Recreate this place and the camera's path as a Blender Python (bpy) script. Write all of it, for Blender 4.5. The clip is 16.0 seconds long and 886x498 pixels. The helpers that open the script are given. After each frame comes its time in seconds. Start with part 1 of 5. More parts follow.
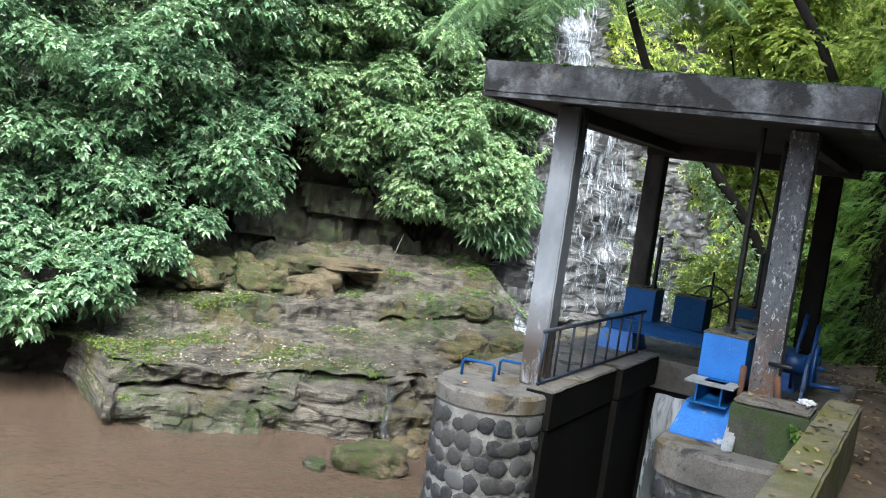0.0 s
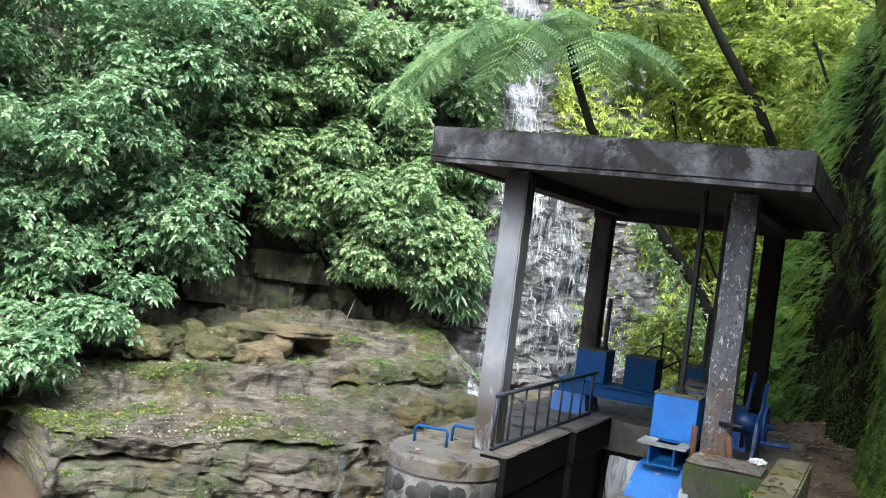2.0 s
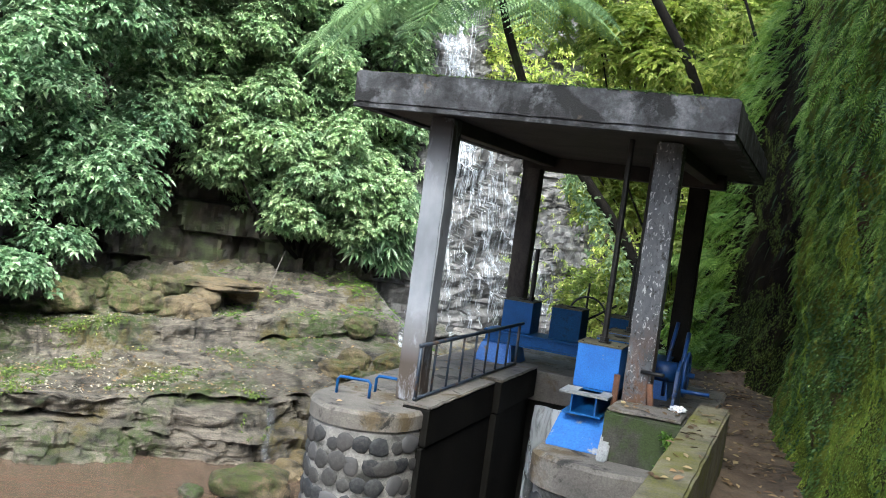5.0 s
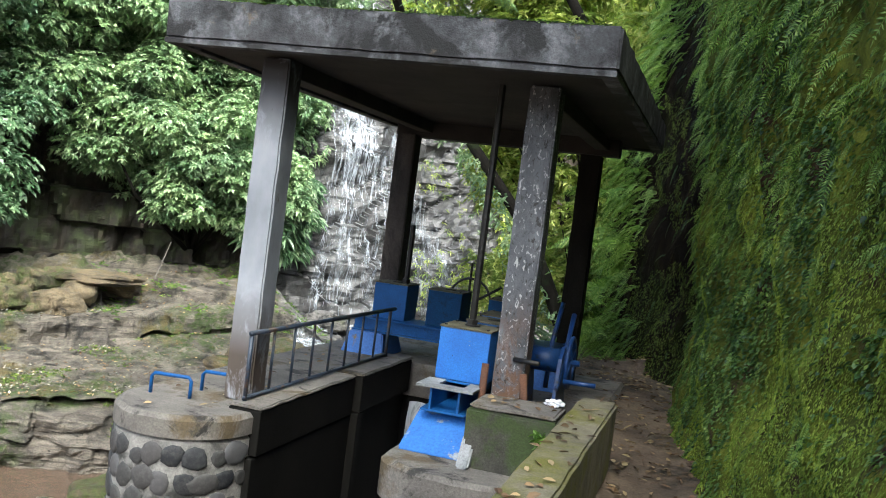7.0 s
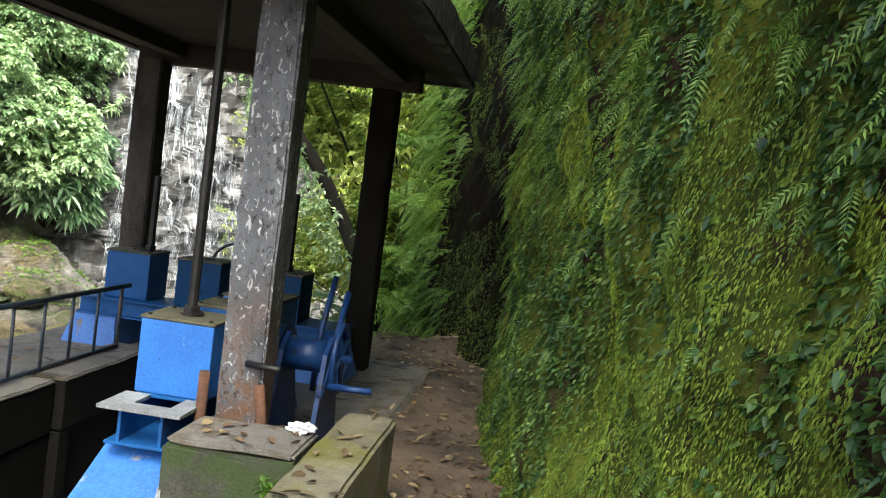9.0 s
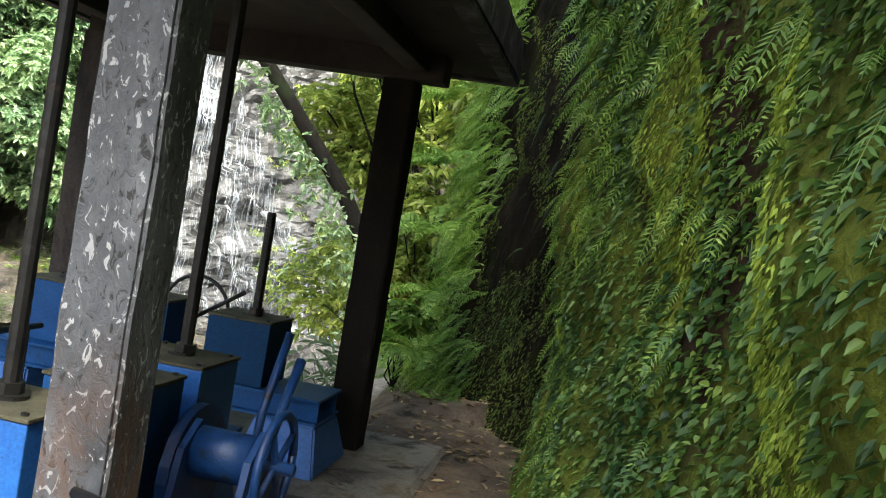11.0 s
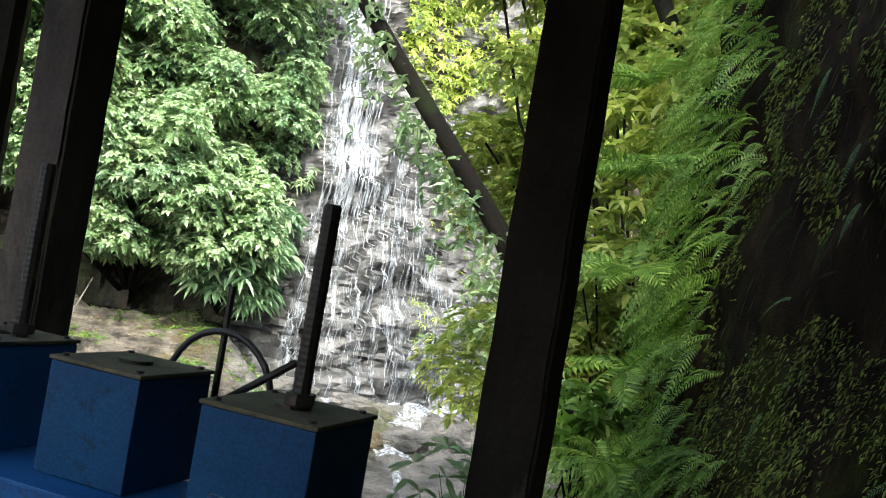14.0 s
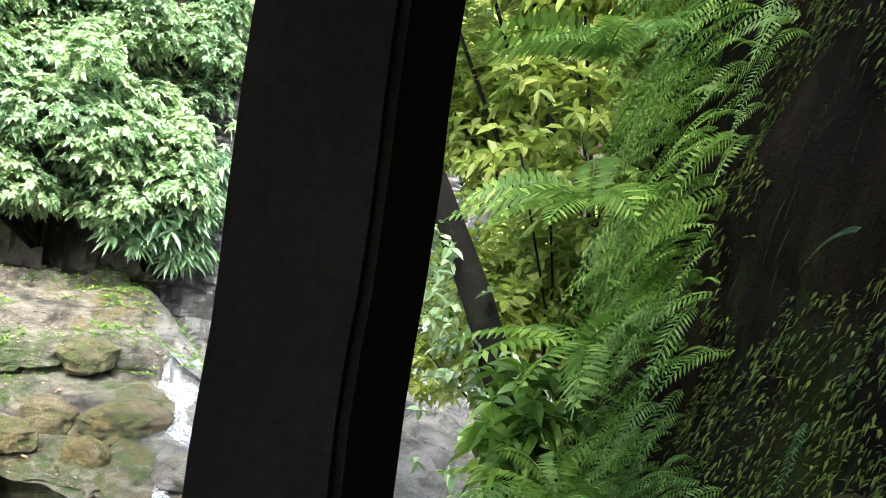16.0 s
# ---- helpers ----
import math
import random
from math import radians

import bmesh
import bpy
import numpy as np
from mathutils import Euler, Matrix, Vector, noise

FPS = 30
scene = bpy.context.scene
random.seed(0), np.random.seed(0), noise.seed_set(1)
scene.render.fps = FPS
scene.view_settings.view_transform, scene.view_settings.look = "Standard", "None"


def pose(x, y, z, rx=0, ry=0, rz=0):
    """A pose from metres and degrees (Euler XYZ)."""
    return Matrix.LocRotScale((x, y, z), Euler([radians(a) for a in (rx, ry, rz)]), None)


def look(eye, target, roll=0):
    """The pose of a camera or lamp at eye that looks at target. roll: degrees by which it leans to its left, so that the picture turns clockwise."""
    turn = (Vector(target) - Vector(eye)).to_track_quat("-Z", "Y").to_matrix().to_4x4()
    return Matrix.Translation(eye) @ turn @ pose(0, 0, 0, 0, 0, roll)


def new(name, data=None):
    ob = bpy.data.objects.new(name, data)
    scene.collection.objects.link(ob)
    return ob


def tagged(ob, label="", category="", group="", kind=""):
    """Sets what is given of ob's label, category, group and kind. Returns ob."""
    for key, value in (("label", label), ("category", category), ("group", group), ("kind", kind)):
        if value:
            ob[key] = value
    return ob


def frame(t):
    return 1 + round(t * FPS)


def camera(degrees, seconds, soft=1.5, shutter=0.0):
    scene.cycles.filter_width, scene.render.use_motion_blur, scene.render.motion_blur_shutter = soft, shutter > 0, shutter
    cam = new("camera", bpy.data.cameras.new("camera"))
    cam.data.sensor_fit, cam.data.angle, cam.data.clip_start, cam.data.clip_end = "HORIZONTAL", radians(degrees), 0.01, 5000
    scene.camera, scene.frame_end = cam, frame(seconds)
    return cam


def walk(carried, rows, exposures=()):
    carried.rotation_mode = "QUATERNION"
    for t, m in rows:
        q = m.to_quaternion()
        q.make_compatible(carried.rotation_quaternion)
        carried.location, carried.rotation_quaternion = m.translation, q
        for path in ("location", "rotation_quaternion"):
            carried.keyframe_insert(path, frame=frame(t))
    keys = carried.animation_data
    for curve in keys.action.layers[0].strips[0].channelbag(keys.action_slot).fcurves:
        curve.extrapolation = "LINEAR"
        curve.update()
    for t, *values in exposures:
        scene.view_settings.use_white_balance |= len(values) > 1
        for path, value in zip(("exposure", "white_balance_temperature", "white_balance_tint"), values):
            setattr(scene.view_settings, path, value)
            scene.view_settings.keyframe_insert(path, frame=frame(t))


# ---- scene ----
cam = camera(51.1, 16.0, soft=1.0)
METRES, EYE, TILT, LEAN, TURN = 10.0, 1.64, 0.0, 0.0, 28.2
ROWS = [
    (0.0, 0.0, 0.0, 0.0, 0.64, -4.61, -7.94),
    (0.5, 0.0002, -0.0019, 0.0015, -1.4, -2.12, -7.53),
    (1.0, 0.0025, 0.0019, 0.0018, -2.35, -0.82, -6.89),
    (1.5, 0.0027, 0.0039, 0.0014, -2.26, -0.3, -6.87),
    (2.0, 0.0015, 0.0003, 0.0013, -2.37, -0.29, -7.23),
    (2.5, 0.003, 0.0047, -0.0003, -4.33, -0.85, -7.13),
    (3.0, 0.0026, 0.006, -0.0004, -5.24, -1.18, -7.07),
    (5.5, 0.0193, 0.0237, -0.005, -6.64, -2.71, -7.73),
    (6.0, 0.0367, 0.0521, -0.0111, -7.36, -2.38, -8.15),
    (6.5, 0.0563, 0.0895, -0.0155, -10.58, -2.97, -7.57),
    (7.0, 0.0845, 0.1277, -0.0201, -11.44, -2.21, -7.24),
    (7.5, 0.1093, 0.169, -0.0239, -13.88, -3.02, -7.18),
    (8.0, 0.132, 0.2075, -0.0244, -17.31, -3.75, -6.86),
    (8.5, 0.1606, 0.2485, -0.0227, -20.55, -4.1, -7.01),
    (9.0, 0.1809, 0.2909, -0.022, -21.57, -3.36, -7.25),
    (11.5, 0.2874, 0.4977, -0.0249, -16.19, -1.94, -9.8),
    (12.0, 0.3043, 0.5413, -0.0283, -13.52, -2.39, -9.22),
    (12.5, 0.314, 0.5778, -0.0299, -10.35, -2.98, -9.05),
    (13.0, 0.3216, 0.6166, -0.0338, -7.71, -1.11, -9.2),
    (13.5, 0.3307, 0.6638, -0.0453, -6.11, 1.0, -10.09),
    (14.0, 0.3363, 0.7119, -0.048, -7.17, 1.18, -9.58),
    (14.5, 0.3491, 0.7593, -0.0503, -7.62, 1.22, -8.36),
    (15.0, 0.3664, 0.804, -0.0524, -10.89, -0.15, -8.12),
    (15.5, 0.3849, 0.8467, -0.0536, -11.37, -1.59, -8.16),
    (16.0, 0.4001, 0.885, -0.0514, -9.02, -1.36, -8.71),
]
walk(cam, [(t, pose(0, 0, EYE, TILT, LEAN, TURN) @ pose(METRES * x, METRES * y, METRES * z, 90 + pitch, roll, yaw)) for t, x, y, z, yaw, pitch, roll in ROWS], [(0.0, 1.76, 5600, 2), (1.5, 1.79, 5750, 2), (5.5, 1.88, 5750, 2), (7.0, 1.92, 5850, 2), (9.0, 2.33, 6300, 2), (12.5, 2.36, 6200, 2), (14.5, 2.30, 6100, 2), (16.0, 2.88, 5900, 3)])

# ---- light ----
world = bpy.data.worlds.new("sky")
scene.world = world
world.use_nodes = True
wn = world.node_tree.nodes
sky = wn.new("ShaderNodeTexSky")
sky.sky_type = "NISHITA"
sky.sun_disc = False
sky.sun_elevation = radians(49)
sky.sun_rotation = radians(150)
sky.air_density, sky.dust_density, sky.ozone_density = 0.7, 7.0, 0.2
world.node_tree.links.new(sky.outputs[0], wn["Background"].inputs[0])
wn["Background"].inputs[1].default_value = 0.15
sun_data = bpy.data.lights.new("sun", "SUN")
sun_data.energy, sun_data.angle, sun_data.color = 2.3, radians(45), (1.0, 0.96, 0.88)
sun = new("sun", sun_data)
sun.matrix_world = look((16, -27.7, 36.8), (0, 0, 0))

rng = np.random.default_rng(7)


# ---- materials ----
def material(name):
    m = bpy.data.materials.new(name)
    m.use_nodes = True
    return m, m.node_tree, m.node_tree.nodes["Principled BSDF"]


def ramp(nt, fac, stops):
    r = nt.nodes.new("ShaderNodeValToRGB")
    while len(r.color_ramp.elements) < len(stops):
        r.color_ramp.elements.new(0.5)
    for e, (p, c) in zip(r.color_ramp.elements, stops):
        e.position, e.color = p, (*c, 1)
    nt.links.new(fac, r.inputs[0])
    return r.outputs[0]


def noise_tex(nt, scale, detail=5, rough=0.6, stretch=None, dist=0.0):
    co = nt.nodes.new("ShaderNodeNewGeometry").outputs["Position"]
    if stretch:
        mp = nt.nodes.new("ShaderNodeMapping")
        mp.inputs["Scale"].default_value = stretch
        nt.links.new(co, mp.inputs[0])
        co = mp.outputs[0]
    n = nt.nodes.new("ShaderNodeTexNoise")
    n.inputs["Scale"].default_value, n.inputs["Detail"].default_value, n.inputs["Roughness"].default_value = scale, detail, rough
    n.inputs["Distortion"].default_value = dist
    nt.links.new(co, n.inputs[0])
    return n.outputs[0]


def mixed(nt, fac, a, b):
    x = nt.nodes.new("ShaderNodeMix")
    x.data_type = "RGBA"
    for k, s in ((0, fac), (6, a), (7, b)):
        if isinstance(s, tuple):
            x.inputs[k].default_value = (*s, 1)
        else:
            nt.links.new(s, x.inputs[k])
    return x.outputs[2]


def up_facing(nt, lo, hi):
    g = nt.nodes.new("ShaderNodeNewGeometry").outputs["Normal"]
    sp = nt.nodes.new("ShaderNodeSeparateXYZ")
    nt.links.new(g, sp.inputs[0])
    mr = nt.nodes.new("ShaderNodeMapRange")
    mr.inputs[1].default_value, mr.inputs[2].default_value = lo, hi
    nt.links.new(sp.outputs[2], mr.inputs[0])
    return mr.outputs[0]


def times(nt, a, b):
    x = nt.nodes.new("ShaderNodeMath")
    x.operation = "MULTIPLY"
    nt.links.new(a, x.inputs[0])
    nt.links.new(b, x.inputs[1])
    return x.outputs[0]


def bump(nt, bsdf, height, strength, dist):
    b = nt.nodes.new("ShaderNodeBump")
    b.inputs["Strength"].default_value, b.inputs["Distance"].default_value = strength, dist
    nt.links.new(height, b.inputs["Height"])
    nt.links.new(b.outputs[0], bsdf.inputs["Normal"])


def surface(name, stops, scale=3.0, rough=0.8, fine=40.0, relief=0.02, stain=None, stain_scale=1.2, stain_edge=(0.52, 0.62), moss=None, moss_edge=(0.46, 0.58), spec=0.5, stretch=None, metal=0.0, second=None):
    """Grain from one noise, stains from a second, moss on what faces up."""
    m, nt, b = material(name)
    n = noise_tex(nt, scale, 8, 0.65, stretch)
    col = ramp(nt, n, stops)
    f = noise_tex(nt, fine, 4, 0.7)
    if stain:
        s = noise_tex(nt, stain_scale, 7, 0.7, stretch, 0.4)
        col = mixed(nt, ramp(nt, s, [(stain_edge[0], (0, 0, 0)), (stain_edge[1], (1, 1, 1))]), col, stain)
    if second:
        s = noise_tex(nt, second[1], 7, 0.7, stretch, 0.6)
        col = mixed(nt, ramp(nt, s, [(second[2], (0, 0, 0)), (second[3], (1, 1, 1))]), col, second[0])
    if moss:
        s = noise_tex(nt, 1.6, 8, 0.75)
        k = times(nt, ramp(nt, s, [(moss_edge[0], (0, 0, 0)), (moss_edge[1], (1, 1, 1))]), up_facing(nt, -0.7, 0.6))
        col = mixed(nt, k, col, moss)
    dk = ramp(nt, f, [(0.3, (0.62, 0.62, 0.62)), (0.7, (1.12, 1.12, 1.12))])
    x = nt.nodes.new("ShaderNodeMix")
    x.data_type, x.blend_type = "RGBA", "MULTIPLY"
    x.inputs[0].default_value = 1.0
    nt.links.new(col, x.inputs[6])
    nt.links.new(dk, x.inputs[7])
    nt.links.new(x.outputs[2], b.inputs["Base Color"])
    b.inputs["Roughness"].default_value, b.inputs["Metallic"].default_value = rough, metal
    b.inputs["Specular IOR Level"].default_value = spec
    bump(nt, b, f, 0.6, relief)
    return m


def leaf_material(name, stops, gloss=0.42, through_light=0.35):
    m, nt, b = material(name)
    isl = nt.nodes.new("ShaderNodeNewGeometry").outputs["Random Per Island"]
    col = ramp(nt, isl, stops)
    big = ramp(nt, noise_tex(nt, 1.3, 5), [(0.33, (0.55, 0.62, 0.58)), (0.67, (1.3, 1.22, 1.05))])
    x = nt.nodes.new("ShaderNodeMix")
    x.data_type, x.blend_type = "RGBA", "MULTIPLY"
    x.inputs[0].default_value = 1.0
    nt.links.new(col, x.inputs[6])
    nt.links.new(big, x.inputs[7])
    nt.links.new(x.outputs[2], b.inputs["Base Color"])
    b.inputs["Roughness"].default_value = gloss
    tr = nt.nodes.new("ShaderNodeBsdfTranslucent")
    nt.links.new(x.outputs[2], tr.inputs[0])
    mx = nt.nodes.new("ShaderNodeMixShader")
    mx.inputs[0].default_value = through_light
    nt.links.new(b.outputs[0], mx.inputs[1])
    nt.links.new(tr.outputs[0], mx.inputs[2])
    nt.links.new(mx.outputs[0], nt.nodes["Material Output"].inputs[0])
    return m


def bedded_rock(name, pale, mid, dark, moss, ochre, moss_cut, beds=5.0):
    """Bedded rock: thin strata, blotches, dark wet seams, patches of moss and of ochre growth."""
    m, nt, b = material(name)
    strata = noise_tex(nt, 2.2, 7, 0.66, (0.55, 0.55, beds), 0.7)
    blotch = noise_tex(nt, 1.3, 8, 0.7, None, 0.4)
    grit = noise_tex(nt, 34.0, 5, 0.75)
    col = mixed(nt, ramp(nt, strata, [(0.36, (0, 0, 0)), (0.6, (1, 1, 1))]), mid, pale)
    col = mixed(nt, ramp(nt, blotch, [(0.48, (0, 0, 0)), (0.60, (0.9, 0.9, 0.9))]), col, dark)
    seam = noise_tex(nt, 3.4, 6, 0.6, (0.5, 0.5, 0.64 * beds), 1.2)
    col = mixed(nt, ramp(nt, seam, [(0.33, (1, 1, 1)), (0.40, (0, 0, 0))]), col, dark)
    wide = ramp(nt, noise_tex(nt, 0.42, 3, 0.5), [(moss_cut, (0, 0, 0)), (moss_cut + 0.09, (1, 1, 1))])
    tuft = ramp(nt, noise_tex(nt, 5.5, 7, 0.72), [(0.42, (0, 0, 0)), (0.56, (1, 1, 1))])
    col = mixed(nt, times(nt, wide, tuft), col, moss)
    wide = ramp(nt, noise_tex(nt, 0.55, 3, 0.5, (1.3, 0.8, 1)), [(0.54, (0, 0, 0)), (0.63, (1, 1, 1))])
    tuft = ramp(nt, noise_tex(nt, 3.6, 7, 0.75), [(0.46, (0, 0, 0)), (0.58, (1, 1, 1))])
    col = mixed(nt, times(nt, wide, tuft), col, ochre)
    x = nt.nodes.new("ShaderNodeMix")
    x.data_type, x.blend_type = "RGBA", "MULTIPLY"
    x.inputs[0].default_value = 1.0
    nt.links.new(col, x.inputs[6])
    nt.links.new(ramp(nt, grit, [(0.32, (0.5, 0.5, 0.5)), (0.66, (1.2, 1.2, 1.2))]), x.inputs[7])
    nt.links.new(x.outputs[2], b.inputs["Base Color"])
    nt.links.new(ramp(nt, blotch, [(0.45, (0.85, 0.85, 0.85)), (0.62, (0.45, 0.45, 0.45))]), b.inputs["Roughness"])
    add = nt.nodes.new("ShaderNodeMath")
    add.operation = "MULTIPLY_ADD"
    nt.links.new(strata, add.inputs[0])
    add.inputs[1].default_value = 2.0
    nt.links.new(grit, add.inputs[2])
    bump(nt, b, add.outputs[0], 0.9, 0.08)
    return m


ROCK = bedded_rock("bank rock", (0.215, 0.188, 0.152), (0.078, 0.067, 0.055), (0.013, 0.011, 0.009), (0.046, 0.074, 0.012), (0.105, 0.085, 0.028), 0.475)
BOULDER = bedded_rock("boulder rock", (0.20, 0.155, 0.09), (0.10, 0.077, 0.045), (0.028, 0.022, 0.013), (0.060, 0.078, 0.014), (0.15, 0.11, 0.035), 0.46, 1.2)
SHELF = bedded_rock("wet grey shelf rock", (0.24, 0.225, 0.21), (0.12, 0.115, 0.11), (0.03, 0.028, 0.027), (0.09, 0.10, 0.02), (0.16, 0.13, 0.05), 0.60, 2.5)
WET = surface("wet rock", [(0.3, (0.014, 0.0137, 0.014)), (0.5, (0.062, 0.061, 0.062)), (0.7, (0.16, 0.157, 0.158))], 1.8, 0.42, 25, 0.03, stain=(0.16, 0.11, 0.07), stain_scale=0.9, stain_edge=(0.70, 0.80))
SOIL = surface("gorge soil", [(0.3, (0.02, 0.016, 0.012)), (0.7, (0.07, 0.055, 0.04))], 2.0, 0.9, 30, 0.03, stain=(0.03, 0.05, 0.015))
PATH = surface("trodden earth", [(0.3, (0.06, 0.043, 0.03)), (0.7, (0.21, 0.152, 0.102))], 2.2, 0.9, 45, 0.03, stain=(0.035, 0.026, 0.018), second=((0.13, 0.085, 0.045), 5.0, 0.58, 0.68))
CLIFF = surface("mossy cliff", [(0.3, (0.03, 0.04, 0.007)), (0.5, (0.11, 0.135, 0.016)), (0.7, (0.27, 0.30, 0.035))], 2.4, 0.95, 90, 0.05, stain=(0.045, 0.026, 0.015), stain_scale=1.7, stain_edge=(0.53, 0.60), spec=0.2, stretch=(1, 1, 0.55))
# Brown dead fern thatch, taken near black for the recess's deep shade.
THATCHSHADE = surface("dead fern thatch with recess shade", [(0.3, (0.003, 0.0022, 0.0015)), (0.5, (0.009, 0.0065, 0.004)), (0.72, (0.032, 0.023, 0.012))], 5.0, 0.95, 60, 0.06, stain=(0.02, 0.026, 0.006), stain_scale=1.8, spec=0.1, stretch=(1, 1, 0.3))
CONCRETE = surface("weathered concrete", [(0.3, (0.012, 0.012, 0.014)), (0.5, (0.05, 0.052, 0.058)), (0.68, (0.17, 0.175, 0.19))], 4.2, 0.85, 60, 0.01, stain=(0.010, 0.010, 0.011), stain_scale=2.3, stain_edge=(0.49, 0.56), second=((0.11, 0.085, 0.06), 3.0, 0.62, 0.70))
SLAB = surface("pier top screed", [(0.3, (0.085, 0.078, 0.07)), (0.7, (0.23, 0.21, 0.185))], 2.0, 0.85, 70, 0.008, stain=(0.10, 0.075, 0.04), stain_scale=2.0, second=((0.025, 0.023, 0.02), 3.4, 0.55, 0.64))
MOSSY = surface("mossy concrete", [(0.3, (0.07, 0.065, 0.045)), (0.55, (0.19, 0.17, 0.11)), (0.75, (0.27, 0.25, 0.17))], 4.0, 0.9, 80, 0.008, stain=(0.15, 0.145, 0.025), stain_scale=2.2, stain_edge=(0.45, 0.6))
GREENED = surface("greened concrete", [(0.3, (0.022, 0.021, 0.016)), (0.6, (0.07, 0.066, 0.054)), (0.8, (0.16, 0.155, 0.135))], 5.0, 0.9, 80, 0.008, stain=(0.04, 0.06, 0.016), stain_scale=2.0, stain_edge=(0.44, 0.56))
# Kept darker than BLUEBRIGHT: shade over the inner gearboxes is in this colour.
BLUE = surface("blue gloss paint", [(0.3, (0.007, 0.06, 0.205)), (0.7, (0.014, 0.10, 0.31))], 3.0, 0.5, 90, 0.002, spec=0.25, stain=(0.012, 0.04, 0.12), stain_scale=7.0, stain_edge=(0.60, 0.72))
BLUEWORN = surface("worn blue paint", [(0.3, (0.025, 0.12, 0.40)), (0.7, (0.045, 0.19, 0.55))], 3.0, 0.55, 60, 0.003, stain=(0.30, 0.31, 0.32), stain_scale=2.4, stain_edge=(0.55, 0.58))
TOPDIRT = surface("dusty box top", [(0.3, (0.04, 0.038, 0.024)), (0.7, (0.13, 0.118, 0.07))], 6.0, 0.9, 80, 0.003)
STEEL = surface("dark greased steel", [(0.3, (0.006, 0.006, 0.0065)), (0.7, (0.022, 0.02, 0.018))], 9.0, 0.5, 120, 0.002, stain=(0.10, 0.05, 0.025), stain_scale=8.0, stain_edge=(0.6, 0.72), metal=0.3)
RAILPAINT = surface("dull blue grey rail paint", [(0.3, (0.012, 0.02, 0.036)), (0.7, (0.032, 0.048, 0.075))], 8.0, 0.5, 120, 0.002, stain=(0.07, 0.04, 0.025), stain_scale=10.0)
RUST = surface("rusty iron", [(0.3, (0.05, 0.022, 0.012)), (0.7, (0.14, 0.06, 0.03))], 9.0, 0.85, 120, 0.003)
m, nt, b = material("river stone")
kind_of = nt.nodes.new("ShaderNodeObjectInfo").outputs["Random"]
tone = ramp(nt, kind_of, [(0.0, (0.008, 0.009, 0.012)), (0.35, (0.018, 0.02, 0.024)), (0.6, (0.03, 0.029, 0.028)), (0.8, (0.045, 0.042, 0.042)), (1.0, (0.08, 0.08, 0.085))])
speck = noise_tex(nt, 30, 6, 0.7)
nt.links.new(mixed(nt, ramp(nt, speck, [(0.45, (0, 0, 0)), (0.75, (0.5, 0.5, 0.5))]), tone, (0.10, 0.098, 0.09)), b.inputs["Base Color"])
b.inputs["Roughness"].default_value = 0.7
bump(nt, b, speck, 0.6, 0.008)
STONE = m
MORTAR = surface("masonry mortar", [(0.3, (0.13, 0.125, 0.118)), (0.7, (0.30, 0.29, 0.27))], 5.0, 0.9, 60, 0.012, stain=(0.035, 0.035, 0.03))
BARK = surface("dark bark", [(0.3, (0.004, 0.0035, 0.003)), (0.7, (0.012, 0.0095, 0.007))], 8.0, 0.95, 60, 0.02, stain=(0.012, 0.018, 0.006), spec=0.2)
def height_mask(nt, lo, hi):
    """0 at height lo, 1 at height hi."""
    sp = nt.nodes.new("ShaderNodeSeparateXYZ")
    nt.links.new(nt.nodes.new("ShaderNodeNewGeometry").outputs["Position"], sp.inputs[0])
    mr = nt.nodes.new("ShaderNodeMapRange")
    mr.inputs[1].default_value, mr.inputs[2].default_value = lo, hi
    nt.links.new(sp.outputs[2], mr.inputs[0])
    return mr.outputs[0]


m, nt, b = material("peeling column paint")
col = ramp(nt, noise_tex(nt, 4.0, 7, 0.65, (1, 1, 0.5)), [(0.32, (0.026, 0.028, 0.032)), (0.5, (0.078, 0.083, 0.093)), (0.68, (0.16, 0.169, 0.185))])
flake = noise_tex(nt, 32.0, 5, 0.6, (1, 1, 0.6), 1.0)
col = mixed(nt, ramp(nt, flake, [(0.36, (1, 1, 1)), (0.41, (0, 0, 0))]), col, (0.02, 0.018, 0.017))
col = mixed(nt, ramp(nt, flake, [(0.595, (0, 0, 0)), (0.62, (1, 1, 1))]), col, (0.36, 0.36, 0.37))
rusty = ramp(nt, noise_tex(nt, 6.0, 7, 0.7, (1, 1, 0.5), 0.5), [(0.44, (0, 0, 0)), (0.54, (1, 1, 1))])
col = mixed(nt, times(nt, height_mask(nt, 1.0, 0.35), rusty), col, (0.115, 0.058, 0.03))
nt.links.new(col, b.inputs["Base Color"])
b.inputs["Roughness"].default_value = 0.6
bump(nt, b, flake, 0.9, 0.012)
PEEL = m
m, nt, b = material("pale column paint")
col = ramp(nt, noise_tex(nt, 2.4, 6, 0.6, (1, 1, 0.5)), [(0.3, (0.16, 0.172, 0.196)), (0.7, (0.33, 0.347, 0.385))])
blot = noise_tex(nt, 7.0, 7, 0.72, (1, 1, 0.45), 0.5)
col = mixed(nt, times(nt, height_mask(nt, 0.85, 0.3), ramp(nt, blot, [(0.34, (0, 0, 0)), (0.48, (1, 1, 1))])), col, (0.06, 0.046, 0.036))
# Dark blotches grow towards the roof: stain and the slab's shade in one colour.
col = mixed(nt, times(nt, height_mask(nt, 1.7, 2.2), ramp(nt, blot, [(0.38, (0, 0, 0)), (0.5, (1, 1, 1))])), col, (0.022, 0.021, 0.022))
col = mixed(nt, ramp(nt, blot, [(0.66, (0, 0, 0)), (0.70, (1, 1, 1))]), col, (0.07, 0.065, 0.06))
nt.links.new(col, b.inputs["Base Color"])
